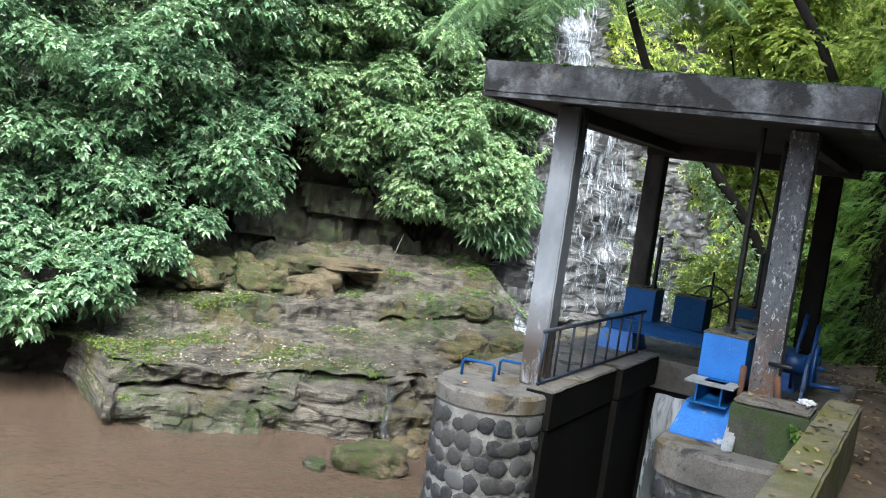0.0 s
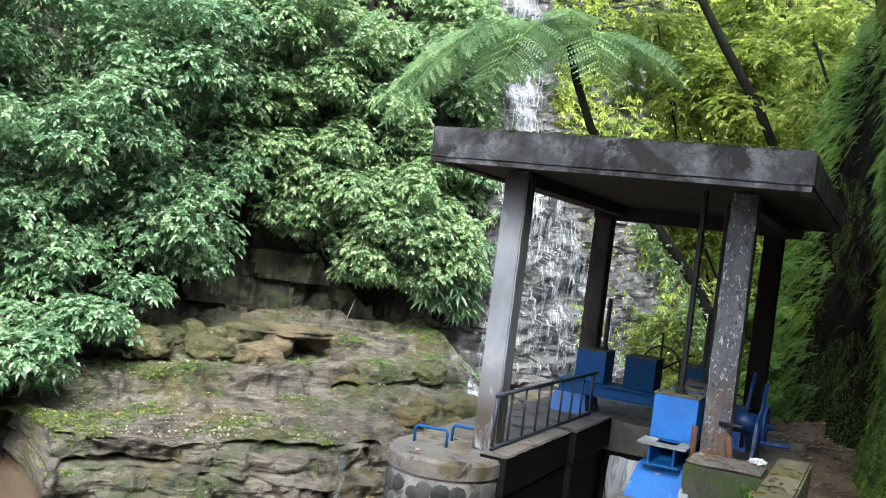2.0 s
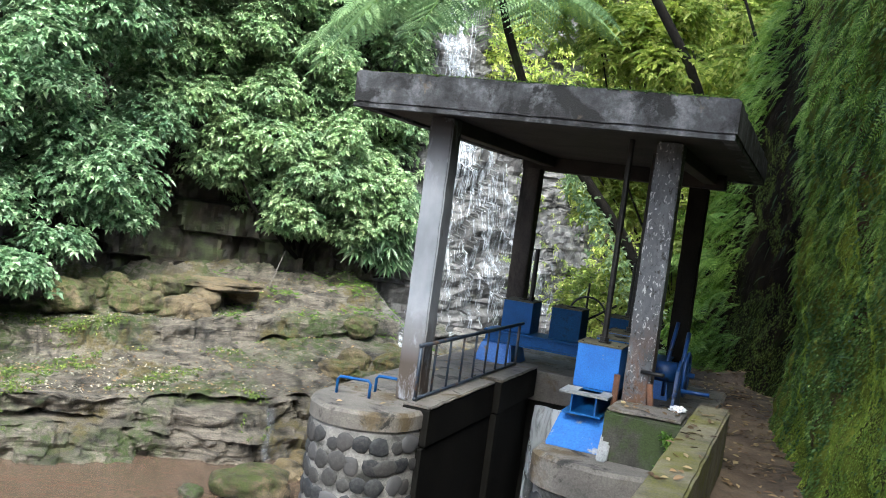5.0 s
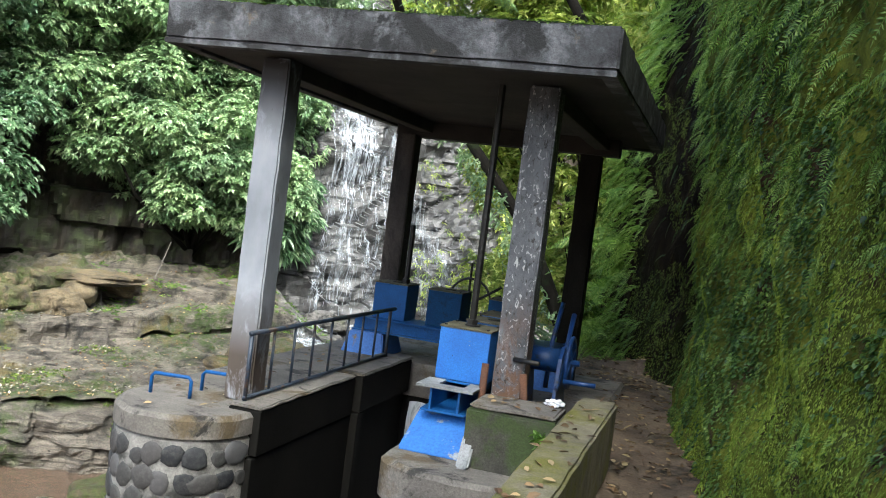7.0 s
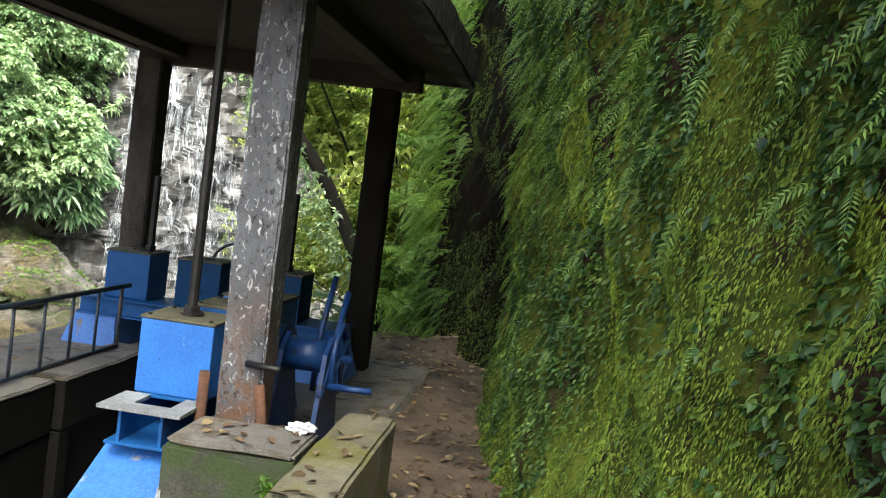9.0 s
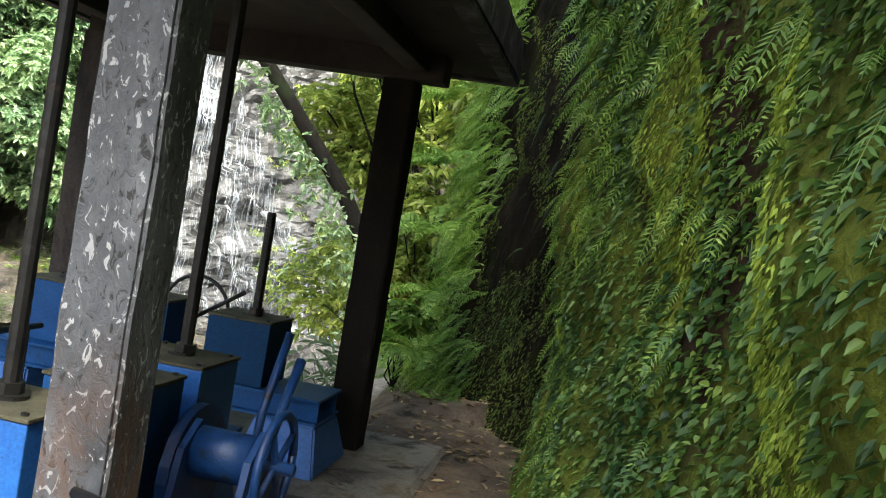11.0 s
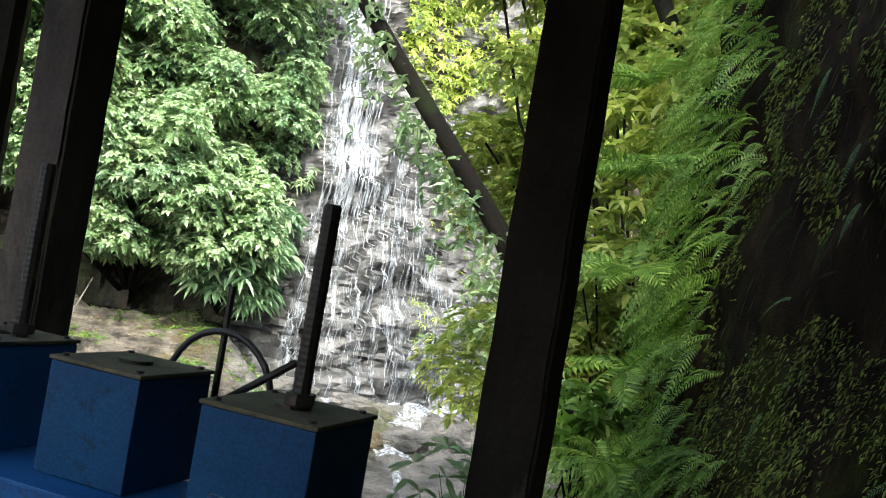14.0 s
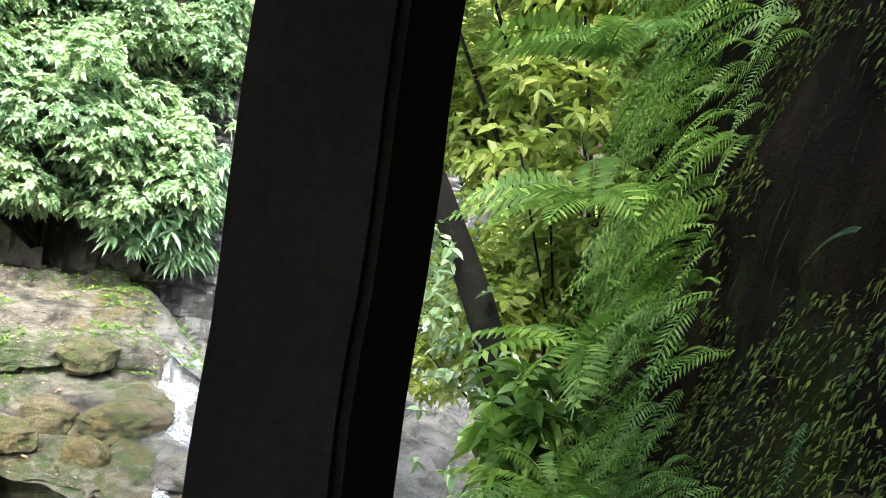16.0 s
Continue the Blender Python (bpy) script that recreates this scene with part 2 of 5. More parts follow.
b.inputs["Roughness"].default_value = 0.6
bump(nt, b, blot, 0.5, 0.006)
PALE = m
# Rear column concrete, coloured near black for the shade it stands in.
SHADED = surface("rear column, shade in colour", [(0.3, (0.006, 0.005, 0.004)), (0.7, (0.024, 0.021, 0.016))], 3.0, 0.9, 70, 0.008, stain=(0.06, 0.058, 0.042), stain_scale=3.0, stain_edge=(0.60, 0.70), spec=0.2, stretch=(1, 1, 0.4))
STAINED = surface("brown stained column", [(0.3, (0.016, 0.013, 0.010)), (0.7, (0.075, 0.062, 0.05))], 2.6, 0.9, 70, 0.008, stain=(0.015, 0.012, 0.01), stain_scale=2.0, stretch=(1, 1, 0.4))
# Teal paint of the inner boxes, deepened with the roof's shade.
TEALSHADE = surface("teal blue paint, roof shade added", [(0.3, (0.003, 0.03, 0.088)), (0.7, (0.006, 0.056, 0.155))], 3.0, 0.55, 90, 0.002, spec=0.15, stain=(0.008, 0.014, 0.022), stain_scale=6.0, stain_edge=(0.58, 0.70))
# Winch blue, greasy, taken darker to hold the shade under the roof.
BLUESHADE = surface("greasy blue paint, roof shade added", [(0.3, (0.004, 0.028, 0.115)), (0.7, (0.008, 0.052, 0.19))], 5.0, 0.5, 90, 0.002, stain=(0.01, 0.012, 0.016), stain_scale=9.0, stain_edge=(0.54, 0.64))

WALLROCK = surface("brown wall rock", [(0.3, (0.007, 0.0055, 0.004)), (0.5, (0.024, 0.019, 0.014)), (0.72, (0.075, 0.058, 0.04))], 2.2, 0.6, 25, 0.05, stretch=(1, 1, 0.5), stain=(0.02, 0.02, 0.015), stain_scale=0.9, moss=(0.05, 0.07, 0.02))
# Mossy rock colour blackened for the shade under the hanging foliage.
UNDERCUT = surface("mossy rock with hollow shade", [(0.3, (0.003, 0.0025, 0.002)), (0.5, (0.009, 0.0075, 0.006)), (0.72, (0.026, 0.021, 0.015))], 1.8, 0.7, 25, 0.05, spec=0.2, stain=(0.02, 0.034, 0.008), stain_scale=1.4, stain_edge=(0.50, 0.60))
# Stained concrete darkened with the shade under the roof slab.
SOFFIT = surface("stained soffit with roof shade", [(0.3, (0.01, 0.009, 0.008)), (0.7, (0.045, 0.038, 0.032))], 2.0, 0.9, 60, 0.004, stain=(0.011, 0.01, 0.009), stain_scale=1.5)
BLUEBRIGHT = surface("bright blue paint", [(0.3, (0.016, 0.105, 0.40)), (0.7, (0.03, 0.175, 0.57))], 3.0, 0.5, 90, 0.002, stain=(0.012, 0.04, 0.12), stain_scale=16.0, stain_edge=(0.66, 0.70), second=((0.30, 0.33, 0.36), 9.0, 0.68, 0.70))
BLUEFOOT = surface("blue paint over concrete", [(0.3, (0.03, 0.12, 0.40)), (0.7, (0.05, 0.18, 0.52))], 3.0, 0.55, 60, 0.003, stain=(0.16, 0.13, 0.07), stain_scale=3.0, stain_edge=(0.62, 0.68))
PALECON = surface("bare pale concrete", [(0.3, (0.16, 0.17, 0.17)), (0.7, (0.34, 0.35, 0.36))], 5.0, 0.85, 70, 0.005)
# Wet algae, darkened further with the shade of the sluice channel.
ALGAESHADE = surface("algae on wet concrete, channel shade added", [(0.3, (0.003, 0.003, 0.0027)), (0.7, (0.012, 0.011, 0.009))], 2.0, 0.8, 50, 0.006, spec=0.12, stretch=(1, 1, 0.4))
BLACK = surface("black rubber", [(0.3, (0.008, 0.008, 0.009)), (0.7, (0.02, 0.02, 0.022))], 8.0, 0.5, 80, 0.002)
PLASTIC = surface("white plastic film", [(0.3, (0.55, 0.57, 0.6)), (0.7, (0.8, 0.8, 0.82))], 12.0, 0.35, 60, 0.003)

LEAF = leaf_material("bush leaves", [(0.0, (0.16, 0.265, 0.135)), (0.5, (0.28, 0.415, 0.235)), (1.0, (0.47, 0.58, 0.39))], 0.32, 0.45)
LEAFDARK = leaf_material("dark leaves", [(0.0, (0.11, 0.21, 0.115)), (0.6, (0.22, 0.355, 0.21)), (1.0, (0.43, 0.55, 0.41))], 0.28, 0.45)
# Yellow green leaves, lightened to carry the sunlight on the forest behind.
LEAFSUN = leaf_material("yellow green leaves with sun in colour", [(0.0, (0.19, 0.28, 0.055)), (0.5, (0.36, 0.46, 0.11)), (1.0, (0.58, 0.62, 0.22))], 0.45, 0.64)
FERN = leaf_material("fern", [(0.0, (0.06, 0.13, 0.02)), (0.6, (0.13, 0.25, 0.035)), (1.0, (0.22, 0.34, 0.06))], 0.5, 0.4)
# Fern colour lifted to stand for light on the slope and cliff.
FERNSUN = leaf_material("fern with sun in colour", [(0.0, (0.11, 0.225, 0.035)), (0.6, (0.23, 0.39, 0.07)), (1.0, (0.38, 0.53, 0.14))], 0.42, 0.5)
TREEFERN = leaf_material("tree fern frond", [(0.0, (0.16, 0.27, 0.13)), (1.0, (0.25, 0.38, 0.19))], 0.5, 0.5)
MOSSLEAF = leaf_material("creeping plants", [(0.0, (0.036, 0.08, 0.014)), (0.6, (0.092, 0.175, 0.028)), (1.0, (0.19, 0.28, 0.055))], 0.6, 0.25)
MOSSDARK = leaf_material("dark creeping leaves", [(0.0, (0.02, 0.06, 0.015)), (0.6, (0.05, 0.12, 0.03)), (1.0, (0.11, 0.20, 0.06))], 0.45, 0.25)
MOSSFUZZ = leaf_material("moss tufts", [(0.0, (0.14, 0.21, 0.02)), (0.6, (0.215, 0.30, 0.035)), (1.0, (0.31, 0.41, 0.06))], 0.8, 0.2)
# Recess moss and roots are coloured dim for the shade they hang in.
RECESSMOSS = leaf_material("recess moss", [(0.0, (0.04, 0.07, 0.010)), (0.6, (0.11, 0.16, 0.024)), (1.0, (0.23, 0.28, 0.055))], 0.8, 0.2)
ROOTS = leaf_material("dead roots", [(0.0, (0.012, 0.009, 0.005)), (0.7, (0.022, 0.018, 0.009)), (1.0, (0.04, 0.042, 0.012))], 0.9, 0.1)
MOSSCLUMP = leaf_material("bank moss", [(0.0, (0.035, 0.06, 0.010)), (0.6, (0.085, 0.135, 0.02)), (1.0, (0.17, 0.22, 0.04))], 0.7, 0.2)
CHIPS = leaf_material("stone chips", [(0.0, (0.06, 0.055, 0.05)), (0.6, (0.19, 0.18, 0.165)), (1.0, (0.42, 0.40, 0.37))], 0.8, 0.0)
DEAD = leaf_material("dead leaves", [(0.0, (0.07, 0.04, 0.025)), (0.6, (0.21, 0.14, 0.08)), (1.0, (0.42, 0.33, 0.2))], 0.7, 0.15)

m, nt, b = material("brown river water")
b.inputs["Base Color"].default_value = (0.075, 0.053, 0.038, 1)
b.inputs["Roughness"].default_value = 0.16
b.inputs["Specular IOR Level"].default_value = 0.3
bump(nt, b, noise_tex(nt, 3.0, 5, 0.6), 0.5, 0.03)
RIVER = m
m, nt, b = material("white water")
b.inputs["Base Color"].default_value = (0.41, 0.445, 0.50, 1)
b.inputs["Roughness"].default_value = 0.3
clear = nt.nodes.new("ShaderNodeBsdfTransparent")
mx = nt.nodes.new("ShaderNodeMixShader")
nt.links.new(ramp(nt, noise_tex(nt, 7.0, 4, 0.6, (1, 1, 0.25)), [(0.36, (0.12, 0.12, 0.12)), (0.66, (0.85, 0.85, 0.85))]), mx.inputs[0])
nt.links.new(clear.outputs[0], mx.inputs[1])
nt.links.new(b.outputs[0], mx.inputs[2])
nt.links.new(mx.outputs[0], nt.nodes["Material Output"].inputs[0])
FOAM = m


def film_material(name, lo, hi, run=(1, 1, 0.13), white=(0.41, 0.445, 0.50)):
    """Thin white water in streaks, clear between them."""
    m, nt, b = material(name)
    b.inputs["Base Color"].default_value = (*white, 1)
    b.inputs["Roughness"].default_value = 0.3
    clear = nt.nodes.new("ShaderNodeBsdfTransparent")
    mx = nt.nodes.new("ShaderNodeMixShader")
    big = ramp(nt, noise_tex(nt, 1.1, 3, 0.5, (1, 1, 0.5)), [(0.42, (0.12, 0.12, 0.12)), (0.6, (1, 1, 1))])
    thin = ramp(nt, noise_tex(nt, 12.0, 7, 0.66, run, 0.8), [(lo, (0, 0, 0)), (hi, (0.9, 0.9, 0.9))])
    nt.links.new(times(nt, big, thin), mx.inputs[0])
    nt.links.new(clear.outputs[0], mx.inputs[1])
    nt.links.new(b.outputs[0], mx.inputs[2])
    nt.links.new(mx.outputs[0], nt.nodes["Material Output"].inputs[0])
    return m


FILM = film_material("streaked water film", 0.61, 0.90)
SLUICE = film_material("white sluice water", 0.30, 0.55, white=(0.8, 0.84, 0.88))
SPOUT = film_material("dense water film", 0.47, 0.78)
RIVULET = film_material("shallow running water", 0.40, 0.58, (1, 1, 1), (0.55, 0.59, 0.64))


# ---- mesh helpers ----
def mesh_object(name, verts, faces, mat, parent=None, label="", smooth=False):
    me = bpy.data.meshes.new(name)
    me.from_pydata(verts, [], faces)
    me.materials.append(mat)
    if smooth:
        me.polygons.foreach_set("use_smooth", np.ones(len(me.polygons), bool))
    ob = new(name, me)
    ob.parent = parent
    if label:
        tagged(ob, label)
    return ob


def part(name, bm, mat, parent=None, label="", smooth=False):
    me = bpy.data.meshes.new(name)
    bmesh.ops.recalc_face_normals(bm, faces=bm.faces)
    bm.to_mesh(me)
    bm.free()
    me.materials.append(mat)
    if smooth:
        me.polygons.foreach_set("use_smooth", np.ones(len(me.polygons), bool))
    ob = new(name, me)
    ob.parent = parent
    if label:
        tagged(ob, label)
    return ob


def thing(name, label, category, group="", at=(0, 0, 0)):
    e = new(name)
    e.location = at
    return tagged(e, label, category, group)


def box(bm, x0, x1, y0, y1, z0, z1, bevel=0.0, m=None):
    g = bmesh.ops.create_cube(bm, size=1.0)["verts"]
    for v in g:
        v.co = Vector(((x0 + x1) / 2 + v.co.x * (x1 - x0), (y0 + y1) / 2 + v.co.y * (y1 - y0), (z0 + z1) / 2 + v.co.z * (z1 - z0)))
    if bevel:
        edges = {e for v in g for e in v.link_edges}
        r = bmesh.ops.bevel(bm, geom=list(edges), offset=bevel, segments=2, affect="EDGES", profile=0.6)
        g = list({v for f in r["faces"] for v in f.verts} | {v for v in g if v.is_valid})
    if m is not None:
        for v in g:
            v.co = m @ v.co
    return g


def boxed(*a, **k):
    bm = bmesh.new()
    box(bm, *a, **k)
    return bm


def tube(bm, points, radii, seg=10):
    pts = [Vector(p) for p in points]
    if not isinstance(radii, (list, tuple)):
        radii = [radii] * len(pts)
    rings = []
    for i, p in enumerate(pts):
        d = (pts[min(i + 1, len(pts) - 1)] - pts[max(i - 1, 0)]).normalized()
        a = d.orthogonal().normalized() if i == 0 else (ref - d * ref.dot(d)).normalized()
        ref = a
        c = d.cross(a)
        rings.append([bm.verts.new(p + (a * math.cos(k * math.tau / seg) + c * math.sin(k * math.tau / seg)) * radii[i]) for k in range(seg)])
    for r, s in zip(rings, rings[1:]):
        for k in range(seg):
            bm.faces.new((r[k], r[(k + 1) % seg], s[(k + 1) % seg], s[k]))
    bm.faces.new(rings[0][::-1])
    bm.faces.new(rings[-1])
    return bm


def tubed(points, radii, seg=10):
    return tube(bmesh.new(), points, radii, seg)


def grid_object(name, pts, mat, label="", kind="structure", smooth=True):
    """pts: array (n, m, 3)."""
    n, k = pts.shape[:2]
    idx = np.arange(n * k).reshape(n, k)
    faces = np.stack([idx[:-1, :-1], idx[1:, :-1], idx[1:, 1:], idx[:-1, 1:]], -1).reshape(-1, 4)
    ob = mesh_object(name, pts.reshape(-1, 3).tolist(), faces.tolist(), mat, None, label, smooth)
    return tagged(ob, kind=kind)


def fract(x, y, z, octaves=4):
    return noise.fractal((x, y, z), 1.0, 2.0, octaves)


def unit(v):
    return v / np.maximum(np.linalg.norm(v, axis=-1, keepdims=True), 1e-9)


def leaf_mesh(name, base, out, length, width, mat, parent=None, label="", droop=0.3, seed=1, plain=False):
    """One pointed, folded leaf for each base point, growing along out."""
    r = np.random.default_rng(seed)
    n = len(base)
    out = unit(out)
    side = unit(np.cross(out, np.array([0, 0, 1.0]) + r.normal(0, 0.35, (n, 3))))
    up = np.cross(side, out)
    L, W = (length * r.uniform(0.6, 1.25, n))[:, None], (width * r.uniform(0.7, 1.2, n))[:, None]
    fall = np.array([0, 0, 1.0]) * L * droop
    lo, hi = base + out * L * 0.30 - fall * 0.1, base + out * L * 0.66 - fall * 0.42
    tip = base + out * L - fall
    if plain:
        mid, w, lift = base + out * L * 0.42 - fall * 0.2, side * W * 0.52, up * W * 0.16
        verts = np.stack([base, mid + w + lift, tip, mid - w + lift], 1).reshape(-1, 3)
        i = np.arange(n)[:, None] * 4
        faces = np.concatenate([i + np.array(t) for t in ((0, 1, 2), (0, 2, 3))])
        return mesh_object(name, verts.tolist(), faces.tolist(), mat, parent, label)
    w1, w2, lift = side * W * 0.46, side * W * 0.40, up * W * 0.16
    verts = np.stack([base, lo + w1 + lift, hi + w2 + lift, tip, hi - w2 + lift, lo - w1 + lift], 1).reshape(-1, 3)
    i = np.arange(n)[:, None] * 6
    faces = np.concatenate([i + np.array(t) for t in ((0, 1, 2), (0, 2, 3), (0, 3, 4), (0, 4, 5))])
    return mesh_object(name, verts.tolist(), faces.tolist(), mat, parent, label)


def whorls(centres, axis, k, r):
    """k leaves round each centre: base points and directions."""
    n = len(centres)
    axis = unit(axis)
    a = unit(np.cross(axis, r.normal(0, 1, (n, 3))))
    c = np.cross(axis, a)
    ang = (np.arange(k)[None] + r.uniform(0, 1, (n, 1))) * math.tau / k
    d = a[:, None] * np.cos(ang)[..., None] + c[:, None] * np.sin(ang)[..., None] + axis[:, None] * r.uniform(0.1, 0.7, (n, k, 1))
    return np.repeat(centres, k, 0), d.reshape(-1, 3)


def blob_points(lobes, n, r, shell=0.75):
    """Points near the upper and outer skin of a heap of lobes (x, y, z, rx, ry, rz), with outward directions."""
    lobes = np.array(lobes, float)
    w = lobes[:, 3] * lobes[:, 5]
    pick = r.choice(len(lobes), n, p=w / w.sum())
    d = unit(r.normal(0, 1, (n, 3)))
    rad = r.uniform(shell, 1.05, n) * (1 + 0.18 * np.sin(d[:, 0] * 9 + pick) * np.cos(d[:, 2] * 8 + d[:, 1] * 7))
    p = lobes[pick, :3] + d * lobes[pick, 3:] * rad[:, None]
    return p, d


# gorge axes: u along the far wall, v into it
def gorge(u, v, z):
    return np.stack([-12.4 + 0.73 * u - 0.69 * v, 12.8 + 0.69 * u + 0.73 * v, z], -1)


def gxy(u, v, z):
    return Vector((-12.4 + 0.73 * u - 0.69 * v, 12.8 + 0.69 * u + 0.73 * v, z))


# ---- plants: builders ----
def frond_mesh(bases, dirs, lengths, pairs=14, spread=0.22, curl=0.5, r=None, seed=1):
    """Fern fronds as arrays: a thin rachis and pairs of pointed leaflets."""
    r = np.random.default_rng(seed)
    n = len(bases)
    dirs = unit(dirs)
    down = np.array([0, 0, -1.0])
    side = unit(np.cross(dirs, np.array([0, 0, 1.0]) + r.normal(0, 0.5, (n, 3))))
    s = (np.arange(pairs) + 0.5) / pairs
    L = np.asarray(lengths)[:, None, None]
    pos = bases[:, None] + dirs[:, None] * L * s[None, :, None] + down * L * curl * (s ** 2)[None, :, None]
    tang = unit(dirs[:, None] + down * 2 * curl * s[None, :, None])
    size = L * spread * (np.sin(np.clip(s * 0.92 + 0.12, 0, 1) * math.pi) ** 0.7)[None, :, None]
    verts, faces, off = [], [], 0
    for sg in (-1, 1):
        out = unit(side[:, None] * sg + tang * 0.45 + down * 0.25)
        tip = pos + out * size + down * size * 0.12
        mid = pos + out * size * 0.4
        w = tang * L * (0.42 / pairs)
        q = np.stack([pos, mid + w, tip, mid - w], 2).reshape(-1, 4, 3)
        verts.append(q.reshape(-1, 3))
        i = off + np.arange(len(q))[:, None] * 4
        faces += [i + np.array([0, 1, 2]), i + np.array([0, 2, 3])]
        off += len(q) * 4
    e = side[:, None] * L * 0.006
    end = bases[:, None] + dirs[:, None] * L + down * L * curl
    line = np.concatenate([bases[:, None], pos, end], 1)
    st = np.stack([line - e, line + e], 2)
    m = line.shape[1]
    verts.append(st.reshape(-1, 3))
    i = off + (np.arange(n)[:, None] * m + np.arange(m - 1)[None])[..., None] * 2
    i = i.reshape(-1, 1)
    faces += [i + np.array([0, 1, 3]), i + np.array([0, 3, 2])]
    return np.concatenate(verts), np.concatenate(faces)


def fern_clump(x, y, z, n, length, seed, tilt=0.8, mat=None, label="green fern with arching fronds", lean=(0, 0)):
    r = np.random.default_rng(seed)
    top = thing("fern", label, "fern", "ferns by the path")
    a = np.arange(n) * 2.4 + r.uniform(0, 6)
    d = np.stack([np.cos(a) + lean[0], np.sin(a) + lean[1], r.uniform(0.5, 1.2, n) * tilt], -1)
    for i in range(n):
        v, f = frond_mesh(np.array([[x, y, z]]), d[i:i + 1], [length * r.uniform(0.7, 1.15)], 17, 0.2, 0.55, seed=seed + i)
        mesh_object("frond", v.tolist(), f.tolist(), mat or FERN, top)
    return top


def crowd(centre, spread, n, r0, r1, r):
    """Lobes strewn about an envelope."""
    d = unit(r.normal(0, 1, (n, 3))) * r.uniform(0, 1, (n, 1)) ** 0.4
    rr = r.uniform(r0, r1, (n, 1))
    return np.concatenate([np.array(centre) + d * np.array(spread), rr * 1.25, rr * 1.25, rr * 0.7], 1)


def shrub(name, lobes, n, leaf, width, mat, label, category, seed, stem=None, k=6, thick=0.07):
    """Layered tufts of leaf whorls on the upper side of each lobe, with limbs from one foot."""
    r = np.random.default_rng(seed)
    top = thing(name, label, category)
    lobes = np.asarray(lobes, float)
    w = lobes[:, 3] ** 2
    pick = r.choice(len(lobes), n, p=w / w.sum())
    d = unit(r.normal(0, 1, (n, 3)) + np.array([0, 0, 0.35]))
    p = lobes[pick, :3] + d * lobes[pick, 3:] * (r.uniform(0.55, 1.12, (n, 1)))
    p[:, 2] -= 0.25 * (np.linalg.norm(p[:, :2] - lobes[pick, :2], axis=1) / lobes[pick, 3]) ** 2 * lobes[pick, 5]
    b0, o = whorls(p, d * 0.7 + np.array([0, 0, 0.7]), k, r)
    leaf_mesh("crown", b0, o, leaf, width, mat, top, droop=0.4, seed=seed, plain=n > 16000)
    if stem is not None:
        foot = Vector(stem)
        for j in range(0, len(lobes), max(1, len(lobes) // 9)):
            q = Vector(lobes[j, :3].tolist())
            mid = foot.lerp(q, 0.5) + Vector(r.normal(0, 0.3 * min(1, thick / 0.06), 3).tolist())
            part("limb", tubed([foot, mid, q], [thick, thick * 0.6, min(0.015, thick * 0.5)], 7), BARK, top, smooth=True)
    return top


# ---- ground and water ----
RIVER_Z = -3.85


def ground_height(x, y):
    v = (x + 12.4) * -0.69 + (y - 12.8) * 0.73
    h = float(np.interp(v, [-30, -0.5, 1.0, 10.8, 12.4, 14, 30], [-4.9, -4.9, -4.6, -3.4, 2, 10, 16]))
    if y < 12.2:
        edge = -0.75 if y < 11 else -1.3
        path = float(np.interp(x, [edge - 0.25, edge, 1.2, 3.5, 8, 40], [-4.9, -0.09, -0.09, 4, 12, 18]))
    else:
        xs = -1.35 - (y - 12.2) * 0.09
        path = float(np.interp(x - xs, [-2.2, -0.2, 0.2, 1.4, 4, 9, 40], [-4.9, -0.35, -0.12, 0.2, 2.2, 4, 10]))
    return max(h, path) + 0.04 * fract(x * 0.9, y * 0.9, 0)


gx = np.concatenate([np.linspace(-400, -40, 8), np.linspace(-36, -6, 40), np.linspace(-5.5, 4, 90), np.linspace(5, 40, 18), np.linspace(60, 400, 6)])
gy = np.concatenate([np.linspace(-400, -30, 8), np.linspace(-25, -2, 14), np.linspace(-1.5, 16, 120), np.linspace(16.6, 45, 40), np.linspace(60, 400, 6)])
pts = np.array([[(x, y, ground_height(x, y)) for y in gy] for x in gx])
grid_object("ground", pts, PATH, "dark trodden earth floor of a narrow gorge")
wx, wy = np.linspace(-45, -0.9, 110), np.linspace(-30, 27, 120)
pts = np.array([[(x, y, RIVER_Z + 0.02 * fract(x * 1.1, y * 1.1, 0, 3)) for y in wy] for x in wx])
tagged(grid_object("river", pts, RIVER, "shallow muddy brown river water"), category="river")

# far bank: a stepped shelf of bedded rock
prof = np.array([(-0.5, -4.9), (0.0, -4.1), (0.1, -3.45), (0.3, -3.3), (0.42, -2.8), (1.4, -2.68), (5.2, -2.25), (5.32, -1.74), (6.7, -1.66), (6.85, -1.42), (8.6, -1.05), (11, -0.85)])
arc = np.concatenate([[0], np.cumsum(np.linalg.norm(np.diff(prof, axis=0), axis=1))])
ss = np.concatenate([np.arange(0, 3.0, 0.05), np.arange(3.0, arc[-1], 0.075)])
pv, pz = np.interp(ss, arc, prof[:, 0]), np.interp(ss, arc, prof[:, 1])
uu = np.concatenate([np.arange(-9, -3, 0.12), np.arange(-3, 10, 0.065), np.arange(10, 19, 0.1)])


